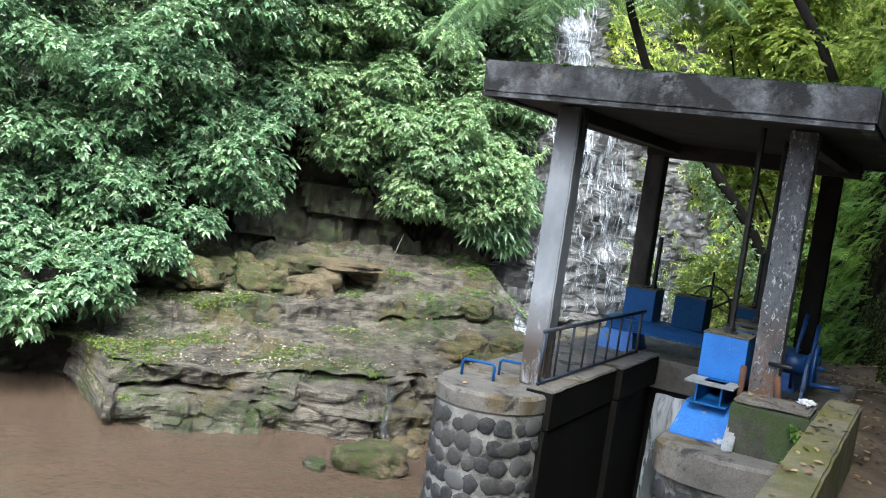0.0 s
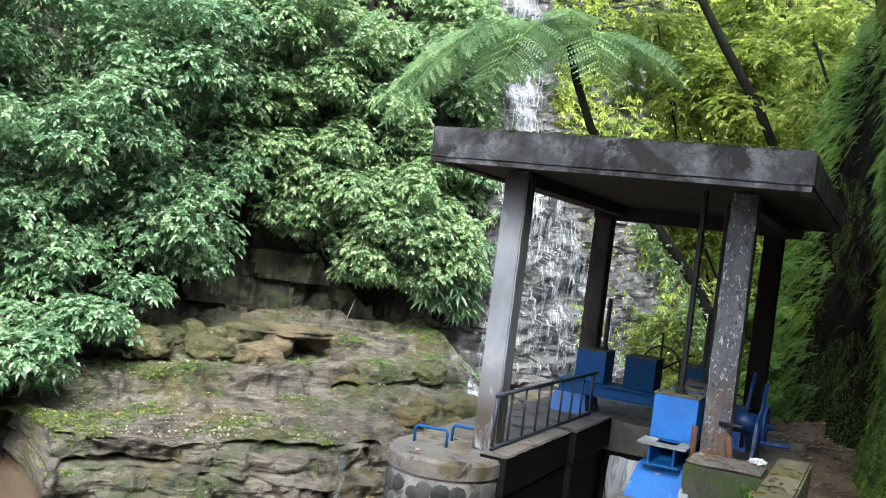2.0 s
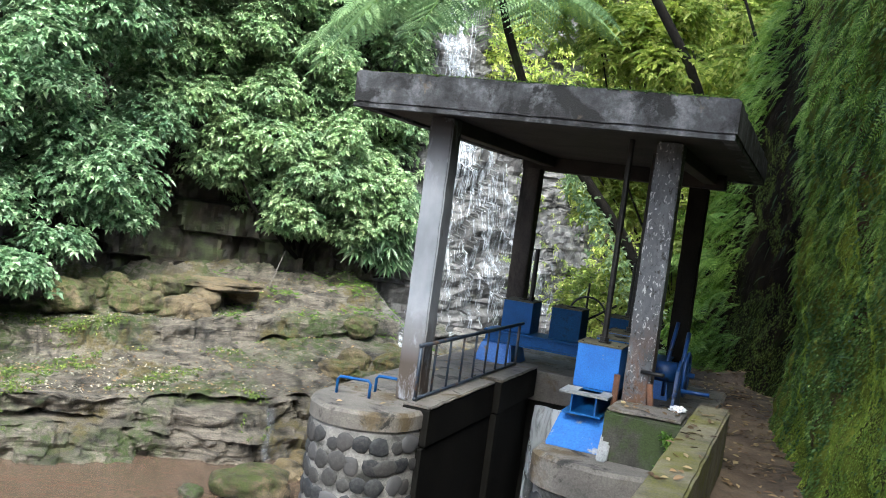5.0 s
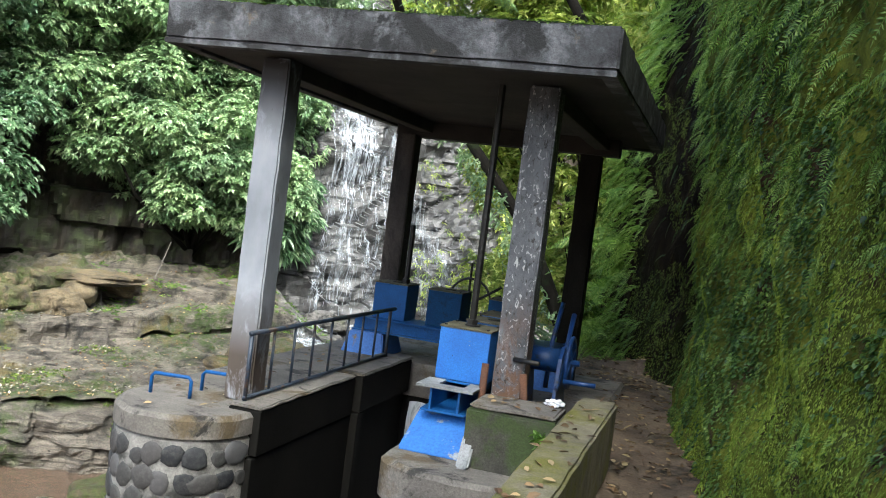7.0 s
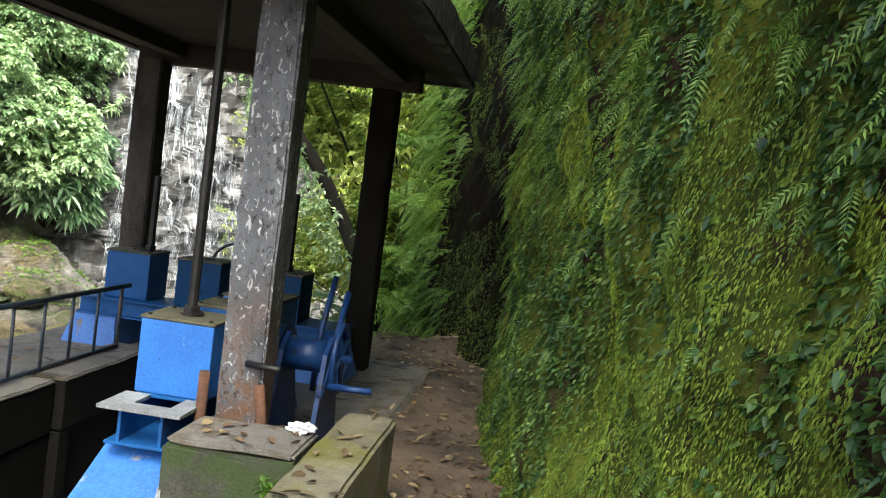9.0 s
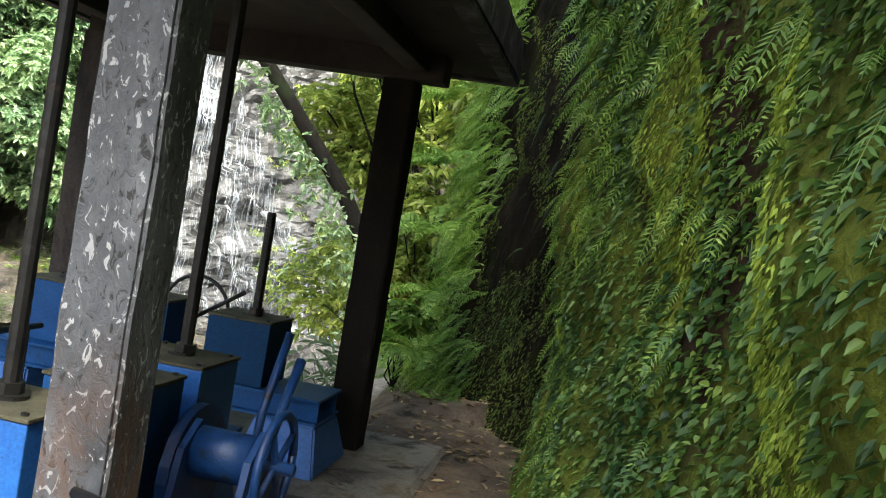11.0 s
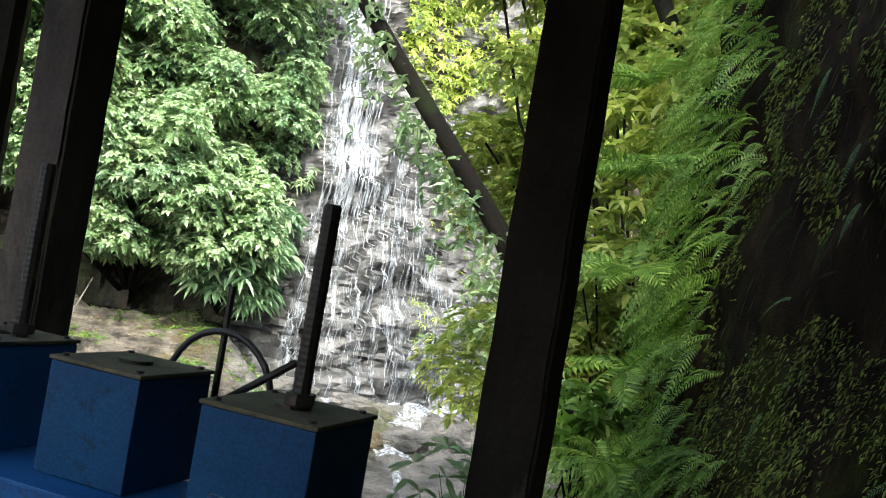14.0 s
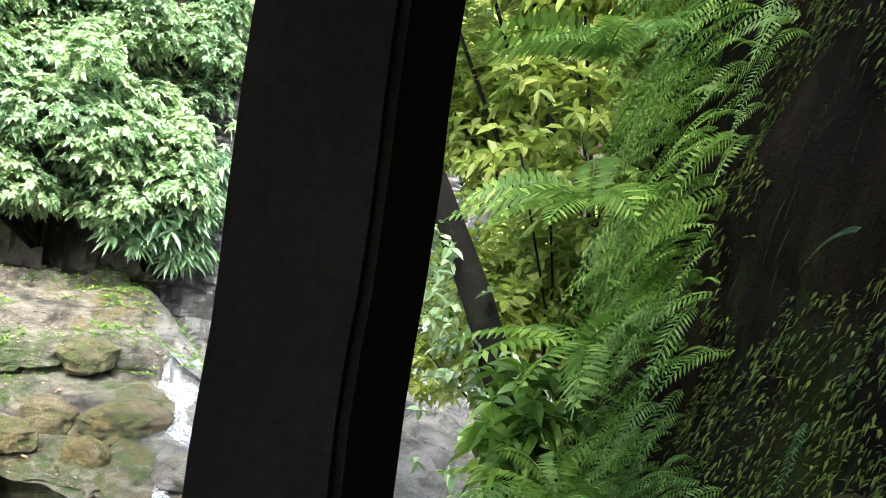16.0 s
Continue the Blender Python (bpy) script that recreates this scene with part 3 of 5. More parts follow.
def bank_point(u, v, z):
    front = 0.55 * fract(u * 0.4, 3.1, 0, 3) + float(np.interp(u, [-3.2, -2.0, -1.0, 4, 6.5, 8.5, 12], [4.5, 2.6, 0.0, 0.0, 1.4, 0.2, -4]))
    back = float(np.interp(u, [-2, 1, 3, 5.4, 9], [-2.2, -1.6, -0.8, 0, 0.3])) + 0.35 * fract(u * 0.5, 8.1, 0, 3)
    k = min(max((v - 0.6) / 4.0, 0), 1)
    fade = min(max((9.5 - v) / 2.5, 0), 1)
    bed = math.floor(z * 1.9 + 0.9 * fract(u * 0.12, v * 0.12, 5, 2) + 0.06 * u)
    jut = (0.34 if z > -2.75 else 0.5 if z > -3.3 else 0.15) * (noise.cell((u * 0.5 + bed * 3.37, bed * 1.7, 0.0)) - 0.5) + 0.12 * (noise.cell((u * 1.3 + bed * 5.1, bed * 2.3, 4.0)) - 0.5) + 0.22 * fract(u * 0.7, z * 1.1, 5, 4) + 0.16 * fract(u * 2.6, z * 3.4, 6, 4) + 0.15 * noise.noise((u * 0.9, bed * 3.7, 2.0))
    sharp = 1.0 if z < -2.75 else 0.10 + 0.9 * max(math.exp(-((v - 5.28) / 0.25) ** 2), math.exp(-((v - 6.78) / 0.25) ** 2))
    jut *= sharp
    cell = noise.voronoi((u * 0.42 + 0.3 * z + 0.2 * fract(u, v, 1, 3), v * 0.4 + 0.2 * fract(u, v, 7, 3), bed * 0.9))[0]
    edge = max(0.0, 1 - (cell[1] - cell[0]) * 12)
    if z < -2.75:
        dv = -jut + 0.24 * edge
        dz = 0.05 * fract(u * 1.3, v * 2, 4, 4)
    else:
        dv = -jut * 0.6
        dz = 0.12 * fract(u * 0.4, v * 0.5, 9, 4) + 0.075 * fract(u * 2.2, v * 2.2, 4, 5) - (0.10 + 0.16 * min(max((u - 8.6) / 1.4, 0), 1)) * edge + 0.10 * sharp * noise.cell((u * 0.7, v * 0.6, 3))
    k2 = min(max((u - 8.6) / 1.4, 0), 1)
    if z > -2.76:
        z = z * (1 - k2) + k2 * (-2.76 + 0.055 * v + 0.16 * noise.cell((0.0, v * 0.7 + 0.2 * u, 0)))
    dz += 0.45 * min(max(v - 7.6, 0), 1) * (1 - k2) * fract(u * 0.9, v * 1.2, 3, 5)
    tilt = 0.07 * min(max(u - 5, -6), 3) * k
    return u, v + front * (1 - k) * 1.0 + back * k * fade + dv, z + dz + tilt


raw = np.array([[bank_point(u, v, z) for v, z in zip(pv, pz)] for u in uu])
bank = gorge(raw[..., 0], raw[..., 1], raw[..., 2])
iu = int(np.searchsorted(uu, 8.8))
grid_object("rock_bank", bank[:iu + 1], ROCK, "stepped shelf of bedded tan rock with moss", smooth=False)
grid_object("rock_shelf", bank[iu:], SHELF, "wet grey rock shelf below the waterfall", smooth=False)


# far wall of the gorge, with the stepped face of the falls
def wall_v(u, z):
    g = math.exp(-((u - 12.9) / 3.4) ** 4)
    base = 9.6 + 0.10 * (z + 1.5) + 0.9 * fract(u * 0.18, z * 0.15, 0, 3) + 0.25 * fract(u * 0.9, z * 0.5, 2, 4)
    base += 0.30 * noise.cell((u * 0.9 + 0.3 * z, z * 1.1, 5)) + 0.3 * fract(u * 1.6, z * 0.7, 6, 4)
    q = z * 1.05 + 1.5 * noise.noise((u * 0.5, z * 0.25, 3)) + 0.8 * noise.noise((u * 1.3, z * 0.4, 7)) + 0.05 * u
    step = math.floor(q)
    run = q - step
    reach = 0.10 + 0.34 * noise.cell((step * 1.7, math.floor(u * 0.8 + step * 0.37), 2))
    stair = 8.45 + (step * 0.30) + reach * max(0.0, run - 0.72) / 0.28 + 0.08 * max(0.0, 1 - run / 0.2)
    stair += 0.34 * fract(u * 0.6, z * 0.8, 8, 4) + 0.10 * fract(u * 2.1, z * 3.2, 4, 4) + 0.09 * noise.cell((u * 1.4 + step * 0.7, z * 2.6, 1))
    return base * (1 - g) + stair * g


uw, zw = np.arange(-16, 30, 0.10), np.arange(-2.8, 14, 0.07)
raw = np.array([[(u, wall_v(u, z), z) for z in zw] for u in uw])
far = gorge(raw[..., 0], raw[..., 1], raw[..., 2])
ia, ib = int((9.0 + 16) / 0.10), int((17.4 + 16) / 0.10)
grid_object("rock_face", far[ia:ib + 1], WET, "wet grey stepped rock face under the waterfall", smooth=False)
grid_object("wall_west", far[:ia + 1], WALLROCK, "shaded brown rock wall of the gorge", smooth=False)
grid_object("wall_north", far[ib:], SOIL, "shaded earth wall of the gorge")


def strand(r, u0, z, stop, w, spread, verts, faces, fine=0.1):
    """One thread of falling water that clings to the rock face."""
    wob, prev, du = r.uniform(0, 9), None, 0.0
    v_last = None
    while z > stop:
        k = min(max((6.0 - z) / 7.5, 0), 1)
        du += r.normal(0, 0.009)
        u = u0 + spread * (0.35 * k + 0.65 * (math.floor(k * 6 + wob) - math.floor(wob)) / 6) + du + 0.02 * math.sin(z * 1.7 + wob)
        v = wall_v(u, z) - 0.045
        v = v if v_last is None else min(v, v_last + 0.035)
        v_last = v
        ww = w * (0.4 + 0.5 * abs(math.sin(z * 1.3 + wob)) + 0.5 * r.uniform())
        a = len(verts)
        verts += [gxy(u - ww, v, z), gxy(u, v - 0.6 * ww - 0.01, z), gxy(u + ww, v, z)]
        if prev is not None:
            faces.extend([(prev, prev + 1, a + 1, a), (prev + 1, prev + 2, a + 2, a + 1)])
        prev = a
        z -= fine


falls = thing("waterfall", "white waterfall spreading over stepped rock", "waterfall")


def veil(name, n, seed, label, pick):
    r = np.random.default_rng(seed)
    v_, f_ = [], []
    for _ in range(n):
        u0, z, stop, w, spread = pick(r)
        strand(r, u0, z, stop, w, spread, v_, f_)
    ob = mesh_object(name, v_, f_, FOAM, falls, label, True)
    tagged(ob, kind="stuff")


def film(name, mat, label, z0, z1, left, right, off):
    """A sheet of thin water over the rock face between two edges that widen downwards."""
    zz, kk = np.arange(z0, z1, 0.09), np.linspace(0, 1, 60)
    rows = []
    for k in kk:
        row = []
        for z in zz:
            u = left(z) + (right(z) - left(z)) * k
            row.append((u, wall_v(u, z) - off - 0.04 * (1 + math.sin(u * 7 + z)), z))
        rows.append(row)
    q = np.array(rows)
    ob = grid_object(name, gorge(q[..., 0], q[..., 1], q[..., 2]), mat, label, "stuff")
    ob.parent = falls


film("spout_film", SPOUT, "dense white upper fall", 3.2, 12.5, lambda z: 10.75 - 0.1 * max(0, 6 - z) + 0.12 * math.sin(z * 2), lambda z: 11.75 + 0.14 * max(0, 6 - z) + 0.15 * math.sin(z * 1.6), 0.08)
film("veil_film", FILM, "thin white water over the stepped rock", -2.3, 4.2, lambda z: 9.85 + 0.07 * max(0, z), lambda z: 15.3 - 0.55 * max(0, z), 0.05)
film("side_film", FILM, "side trickles over the rock", -2.0, 3.0, lambda z: 14.9, lambda z: 17.2 - 0.2 * z, 0.04)
veil("spout", 40, 3, "white threads of the upper fall", lambda r: (11.25 + r.normal(0, 0.26), 12, 3.0 - r.uniform(0, 1.5), r.uniform(0.006, 0.02), r.normal(0, 0.2)))

# streams that part from the spout and drop from ledge to ledge
r = np.random.default_rng(15)
for name, count, each, spread_lo, spread_hi, label in (("main_veil", 11, 8, -1.4, 3.9, "lacy white streams over the stepped rock"), ("lower_veil", 14, 5, -1.5, 4.1, "thin white streams over the lowest ledges")):
    verts_, faces_ = [], []
    for k in range(count):
        home = spread_lo + (spread_hi - spread_lo) * (k + r.uniform(0.1, 0.9)) / count
        z_top = (4.6 if name == "main_veil" else 1.4) - r.uniform(0, 1.4)
        for _ in range(each):
            strand(r, 11.3 + r.normal(0, 0.07), z_top - r.uniform(0, 0.8), r.uniform(-2.3, -1.2), r.uniform(0.003, 0.010), home + r.normal(0, 0.085), verts_, faces_)
    tagged(mesh_object(name, verts_, faces_, FOAM, falls, label, True), kind="stuff")

# white foot of the falls and the stream on the shelf
bm = bmesh.new()
r = np.random.default_rng(12)
for _ in range(150):
    u, v = r.uniform(10.2, 15.4), r.uniform(7.2, 8.6)
    c = gxy(u, v, -2.32 + r.uniform(0, 0.12) + 0.16 * (v - 7.4))
    g = bmesh.ops.create_icosphere(bm, subdivisions=1, radius=1.0)["verts"]
    sx, sz = r.uniform(0.08, 0.3), r.uniform(0.03, 0.07)
    for q in g:
        q.co = c + Vector((q.co.x * sx, q.co.y * sx, q.co.z * sz))
tagged(part("foam", bm, FOAM, falls, "churned white foam at the foot", smooth=True), kind="stuff")

# shallow stream running off over the shelf
for name, path_, wide in (("stream", ((12.6, 8.0), (11.0, 7.1), (9.6, 6.3), (9.2, 5.2), (8.9, 3.6), (8.5, 1.6), (8.2, 0.2)), 0.34), ("stream", ((13.4, 7.8), (12.6, 6.2), (11.4, 4.2), (10.4, 2.0), (9.6, 0.0)), 0.3)):
    a_ = np.array(path_)
    k_ = np.linspace(0, 1, 70)
    cu, cv = np.interp(k_, np.linspace(0, 1, len(a_)), a_[:, 0]), np.interp(k_, np.linspace(0, 1, len(a_)), a_[:, 1])
    rows = []
    for e in np.linspace(-1, 1, 9):
        row = []
        for u, v in zip(cu, cv):
            u2 = u + e * wide * (0.7 + 0.5 * math.sin(v * 2.3 + u))
            q = bank_point(u2, v, float(np.interp(v, prof[4:, 0], prof[4:, 1])))
            row.append((q[0], q[1], q[2] + 0.10 - 0.05 * e * e))
        rows.append(row)
    q = np.array(rows)
    ob = grid_object(name, gorge(q[..., 0], q[..., 1], q[..., 2]), RIVULET, "thin white stream over the shelf", "stuff")
    ob.parent = falls

# water that drops through the sluice, and a thin fall off the bank
rows = np.array([[(x, 9.93 - 0.25 * k ** 0.6 + 0.03 * math.sin(x * 23), -0.38 - 3.5 * k) for k in np.linspace(0, 1, 24)] for x in np.linspace(-2.48, -1.7, 26)])
sluice = grid_object("sluice_fall", rows, SLUICE, "white water dropping through the open sluice", "stuff")
rows = np.array([[tuple(gxy(4.2 + 0.16 * k2 + 0.03 * math.sin(k * 9), -0.25 - 0.12 * k, -2.66 - 1.2 * k)) for k in np.linspace(0, 1, 16)] for k2 in np.linspace(0, 1, 8)])
small = grid_object("bank_trickle", rows, SPOUT, "thin white trickle off the rock bank", "stuff")
stick = thing("dead_branch", "bare grey branch leaning on the bank", "branch")
part("stem", tubed([gxy(5.45, 7.7, -1.75), gxy(5.7, 7.8, -1.0), gxy(6.0, 8.0, -0.2)], [0.022, 0.018, 0.01], 7), SLAB, stick, smooth=True)

# rock sheet for the hollow below the tree, its shade put into the colour
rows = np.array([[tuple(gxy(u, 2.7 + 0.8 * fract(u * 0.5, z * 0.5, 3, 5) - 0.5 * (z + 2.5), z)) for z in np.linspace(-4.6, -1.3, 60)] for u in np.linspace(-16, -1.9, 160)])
grid_object("undercut", rows, UNDERCUT, "undercut rock below the tree, blackened for its shade", smooth=False)


# boulders and slab on the bank
def boulder(name, u, v, z, size, seed, label, flat=0.7, mat=None, turn=0.0):
    bm = bmesh.new()
    bmesh.ops.create_icosphere(bm, subdivisions=4, radius=1.0)
    rr = Matrix.Rotation(turn, 3, "Z")
    for q in bm.verts:
        p = q.co.copy()
        blk = Vector([math.copysign(abs(c) ** 0.8, c) for c in p])
        d = 1.06 + 0.30 * fract(p.x * 1.2 + seed, p.y * 1.2, p.z * 1.2, 4) + 0.03 * noise.cell((p.x * 1.6 + seed, p.y * 1.6, p.z * 2))
        q.co = rr @ Vector((blk.x * size[0], blk.y * size[1], blk.z * size[2] * flat)) * d
    ob = part(name, bm, mat or ROCK, None)
    ob.location = gxy(u, v, z)
    return tagged(ob, label, "boulder", "boulders on the bank")


boulder("slab_rock", 4.15, 6.3, -1.1, (0.92, 0.62, 0.2), 4, "flat tan slab of rock resting on boulders", 0.7, BOULDER, 0.75)
for i, (u, v, z, sz) in enumerate(((0.5, 5.1, -1.52, 0.42), (1.0, 5.8, -1.42, 0.3), (1.55, 6.3, -1.28, 0.28), (1.82, 5.5, -1.56, 0.36), (2.37, 5.5, -1.58, 0.32), (2.94, 5.4, -1.66, 0.32), (3.31, 5.5, -1.64, 0.36), (2.72, 6.4, -1.28, 0.32), (3.15, 6.4, -1.26, 0.34), (3.7, 6.0, -1.45, 0.36), (4.75, 6.7, -1.3, 0.3), (2.1, 6.2, -1.36, 0.26))):
    boulder("boulder", u, v, z, (sz * 1.25, sz, sz * 0.95), i * 3.7, "mossy brown boulder on the rock ledge", 0.85, BOULDER, turn=i * 1.3)
for i, (u, v, z, a, c, label) in enumerate(((7.04, 3.6, -2.38, 0.36, 0.36, "rounded tan boulder on the rock shelf"), (8.1, 3.4, -2.36, 0.66, 0.34, "broad tan boulder cracked from the shelf"), (10.9, 4.6, -2.26, 0.55, 0.24, "mossy ochre boulder below the falls"), (9.1, 1.6, -2.5, 0.8, 0.26, "low grey slab beside the stream"), (9.65, 1.5, -2.36, 0.24, 0.26, "small ochre boulder beside the stream"), (10.3, 7.4, -1.95, 0.6, 0.3, "dark wet boulder at the foot of the falls"), (11.6, 7.3, -2.12, 0.5, 0.26, "dark wet boulder at the foot of the falls"), (7.6, 5.2, -1.75, 0.5, 0.3, "mossy boulder beside the rock ledge"), (6.5, 3.0, -2.5, 0.45, 0.28, "rounded tan boulder on the rock shelf"), (10.3, 3.2, -2.4, 0.5, 0.24, "low grey boulder in the shallow stream"), (12.0, 5.0, -2.3, 0.6, 0.26, "low grey boulder in the shallow stream"), (7.5, 2.4, -2.55, 0.3, 0.26, "small tan boulder on the rock shelf"))):
    boulder("boulder", u, v, z, (a, a * 0.7, c), 140 + i * 2.3, label, 0.85, SHELF if "grey" in label or "wet" in label else BOULDER, turn=0.4 + i * 1.1)
boulder("boulder", 3.75, -1.7, -3.72, (0.62, 0.45, 0.42), 31, "mossy boulder standing in the river", 0.8, BOULDER, turn=0.6)
boulder("boulder", 2.75, -1.75, -3.8, (0.2, 0.16, 0.14), 35, "small pale boulder in the river", 0.9)
r = np.random.default_rng(44)
for i in range(46):
    u = r.uniform(4.4, 9.0)
    v = float(np.interp(u, [4, 6.5, 9], [0.2, 1.2, 0.2])) + r.uniform(-1.3, 1.6)
    sz = r.uniform(0.10, 0.34)
    boulder("boulder", u, v, RIVER_Z + 0.05 + max(0, v) * 0.18 - 0.2 * sz, (sz, sz * 0.75, sz * 0.6), 60 + i, "loose tan stone at the foot of the bank", 0.8, BOULDER, turn=i * 0.9)


# cliff beside the path
def cliff_x(y, z):
    b = float(np.interp(y, [-6, 0, 3, 5, 6.5, 8.6, 9.6, 10.15, 10.5, 11.2, 12.0, 12.6, 13.2, 14.0, 16, 19], [2.6, 1.7, 1.1, 0.78, 0.5, 0.13, -0.02, -0.02, 0.26, 0.22, -0.22, -0.62, -0.92, -1.15, -1.5, -2.0]))
    lean = float(np.interp(z, [-0.3, 0.1, 1.0, 2.2, 3.5, 5.5, 9, 14], [-0.12, 0.0, 0.04, 0.0, -0.12, -0.3, -0.2, 0.2]))
    far_ = min(max((y - 11.6) / 1.0, 0), 1)
    lean = lean * (1 - far_) + far_ * float(np.interp(z, [-0.3, 0.15, 0.6, 1.6, 3, 5, 9, 14], [-0.25, -0.08, 0.05, 0.08, 0.1, 0.5, 2.2, 4.5]))
    lean -= 0.45 * math.exp(-((y - 11.0) / 0.9) ** 2) * float(np.interp(z, [1.8, 3.0, 5, 9], [0, 0.5, 1.0, 0.8]))
    # unseen overhang above 5 m, added to shade the recess
    lean -= 0.35 * math.exp(-((y - 11.0) / 1.6) ** 2) * float(np.interp(z, [5.0, 6.6], [0, 1]))
    return b + lean + 0.13 * fract(y * 0.9, z * 0.9, 1, 3) + 0.055 * fract(y * 4, z * 4, 7, 4)


# upper rows, out of view, rise to 14 m to shade pavilion and path
yc, zc = np.arange(-6, 19, 0.055), np.concatenate([np.arange(-0.3, 4.5, 0.055), np.arange(4.5, 14.0, 0.25)])
pts = np.array([[(cliff_x(y, z), y, z) for z in zc] for y in yc])
ic = int((10.2 + 6) / 0.055)
grid_object("cliff", pts[:ic + 1], CLIFF, "steep cliff covered in moss and creeping plants")
grid_object("cliff_2", pts[ic:], THATCHSHADE, "overhanging recess hung with dead ferns and roots, shade in its colour")


# ---- pavilion ----
def worn_slab(x0, x1, y0, y1, z0, z1, nx, ny, seed):
    bm = bmesh.new()
    box(bm, x0, x1, y0, y1, z0, z1)
    bmesh.ops.subdivide_edges(bm, edges=[e for e in bm.edges if abs(e.verts[0].co.x - e.verts[1].co.x) > 0.5], cuts=nx, use_grid_fill=True)
    bmesh.ops.subdivide_edges(bm, edges=[e for e in bm.edges if abs(e.verts[0].co.y - e.verts[1].co.y) > 0.5], cuts=ny, use_grid_fill=True)
    sharp = [e for e in bm.edges if len(e.link_faces) == 2 and e.calc_face_angle() > 1.0]
    bmesh.ops.bevel(bm, geom=sharp, offset=0.016, segments=2, affect="EDGES")
    for q in bm.verts:
        p = q.co * 5
        q.co += Vector((noise.noise((p.x, p.y, p.z + seed)), noise.noise((p.x + 9, p.y, p.z + seed)), noise.noise((p.x, p.y + 9, p.z + seed)))) * 0.009
    return bm


def pier(name, x0, x1, y0, y1, z0, z1, nose, mat, label):
    """A wall with a rounded nose."""
    bm = bmesh.new()
    cx, r = (x0 + x1) / 2, (x1 - x0) / 2
    ring = [(x1, y1), (x0, y1)] + [(cx - r * math.cos(a), y0 + nose - nose * math.sin(a)) for a in np.linspace(0, math.pi, 21)]
    levels = [[bm.verts.new((x, y, z)) for x, y in ring] for z in (z0, z1 - 0.03, z1)]
    for q in levels[1] + levels[2]:
        q.co.z += 0.012 * noise.noise((q.co.x * 7, q.co.y * 7, 1))
    for q in levels[2]:
        q.co.x += (cx - q.co.x) * 0.05 * (1 + noise.noise((q.co.x * 9, q.co.y * 9, 3)))
        q.co.y += 0.02 * (1 + noise.noise((q.co.x * 9, q.co.y * 9, 5)))
    bm.faces.new(levels[2])
    bm.faces.new(levels[0][::-1])
    for lo, hi in zip(levels, levels[1:]):
        for i in range(len(ring)):
            j = (i + 1) % len(ring)
            bm.faces.new((lo[i], lo[j], hi[j], hi[i]))
    return tagged(part(name, bm, mat, None, label), kind="structure")


PIER = (-3.55, -2.62, 6.5, 0.5)
ABUT = (-1.64, -0.62, 6.62, 0.34)
pier_1 = pier("pier_wall", PIER[0], PIER[1], PIER[2], 10.0, -5.0, -0.15, PIER[3], MORTAR, "river stone masonry pier with a rounded nose")
pier("pier_cap", -3.56, -2.61, 6.485, 10.0, -0.15, -0.01, 0.5, SLAB, "weathered concrete cap of the masonry pier")
pier_2 = pier("pier_wall_2", ABUT[0], ABUT[1], ABUT[2], 11.2, -5.0, -0.30, ABUT[3], MORTAR, "river stone masonry abutment with a rounded nose")
pier("pier_cap_2", -1.67, -0.6, 6.58, 11.2, -0.30, -0.06, 0.34, SLAB, "weathered concrete cap of the abutment")
# coping sides take the channel's shade as colour; only the top plates are ochre
tagged(part("coping", boxed(-2.80, -2.56, 6.98, 8.62, -0.30, 0.006, 0.012), ALGAESHADE, None, "concrete coping body with shade in its side colour"), kind="structure")
tagged(part("coping_2", boxed(-2.80, -2.50, 8.64, 9.9, -0.28, 0.02, 0.012), ALGAESHADE, None, "concrete coping body with shade in its side colour"), kind="structure")
tagged(part("coping_top", worn_slab(-2.81, -2.555, 6.975, 8.625, 0.007, 0.03, 3, 30, 15), SLAB, None, "worn ochre top of the coping"), kind="structure")
tagged(part("coping_top_2", worn_slab(-2.81, -2.495, 8.64, 9.905, 0.021, 0.044, 3, 26, 16), SLAB, None, "worn ochre top of the coping"), kind="structure")
tagged(part("pier_side", boxed(-2.63, -2.575, 6.95, 9.98, -4.9, -0.31, 0.01), ALGAESHADE, None, "algae covered wet concrete side of the pier, shade in its colour"), kind="structure")
tagged(part("pilaster", boxed(-2.6, -2.51, 8.64, 8.76, -4.9, -0.29, 0.01), ALGAESHADE, None, "dark concrete pilaster on the pier side"), kind="structure")
tagged(part("floor", boxed(-3.55, -1.67, 10.0, 11.75, -0.35, -0.02, 0.02), SLAB, None, "ochre stained concrete floor slab"), kind="structure")
tagged(part("weir", boxed(-3.5, -1.67, 10.02, 11.7, -4.9, -0.36, 0.0), ALGAESHADE, None, "dark masonry wall under the gates"), kind="structure")

roof = thing("pavilion_roof", "flat weathered grey concrete slab roof with dark stains", "roof")


part("slab", worn_slab(-3.52, -0.54, 6.85, 11.3, 2.36, 2.62, 40, 56, 1), CONCRETE, roof)
for a in ((-3.515, -0.545, 6.855, 6.95, 2.33, 2.365), (-3.515, -0.545, 11.2, 11.295, 2.33, 2.365), (-3.515, -3.42, 6.95, 11.2, 2.33, 2.365), (-0.64, -0.545, 6.95, 11.2, 2.33, 2.365)):
    part("drip_edge", boxed(*a), CONCRETE, roof)
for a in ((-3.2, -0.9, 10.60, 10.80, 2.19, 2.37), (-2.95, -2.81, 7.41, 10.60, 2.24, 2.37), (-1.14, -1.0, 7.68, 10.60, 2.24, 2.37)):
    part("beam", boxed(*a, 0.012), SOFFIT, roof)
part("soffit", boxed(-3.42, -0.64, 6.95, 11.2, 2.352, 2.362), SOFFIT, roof)

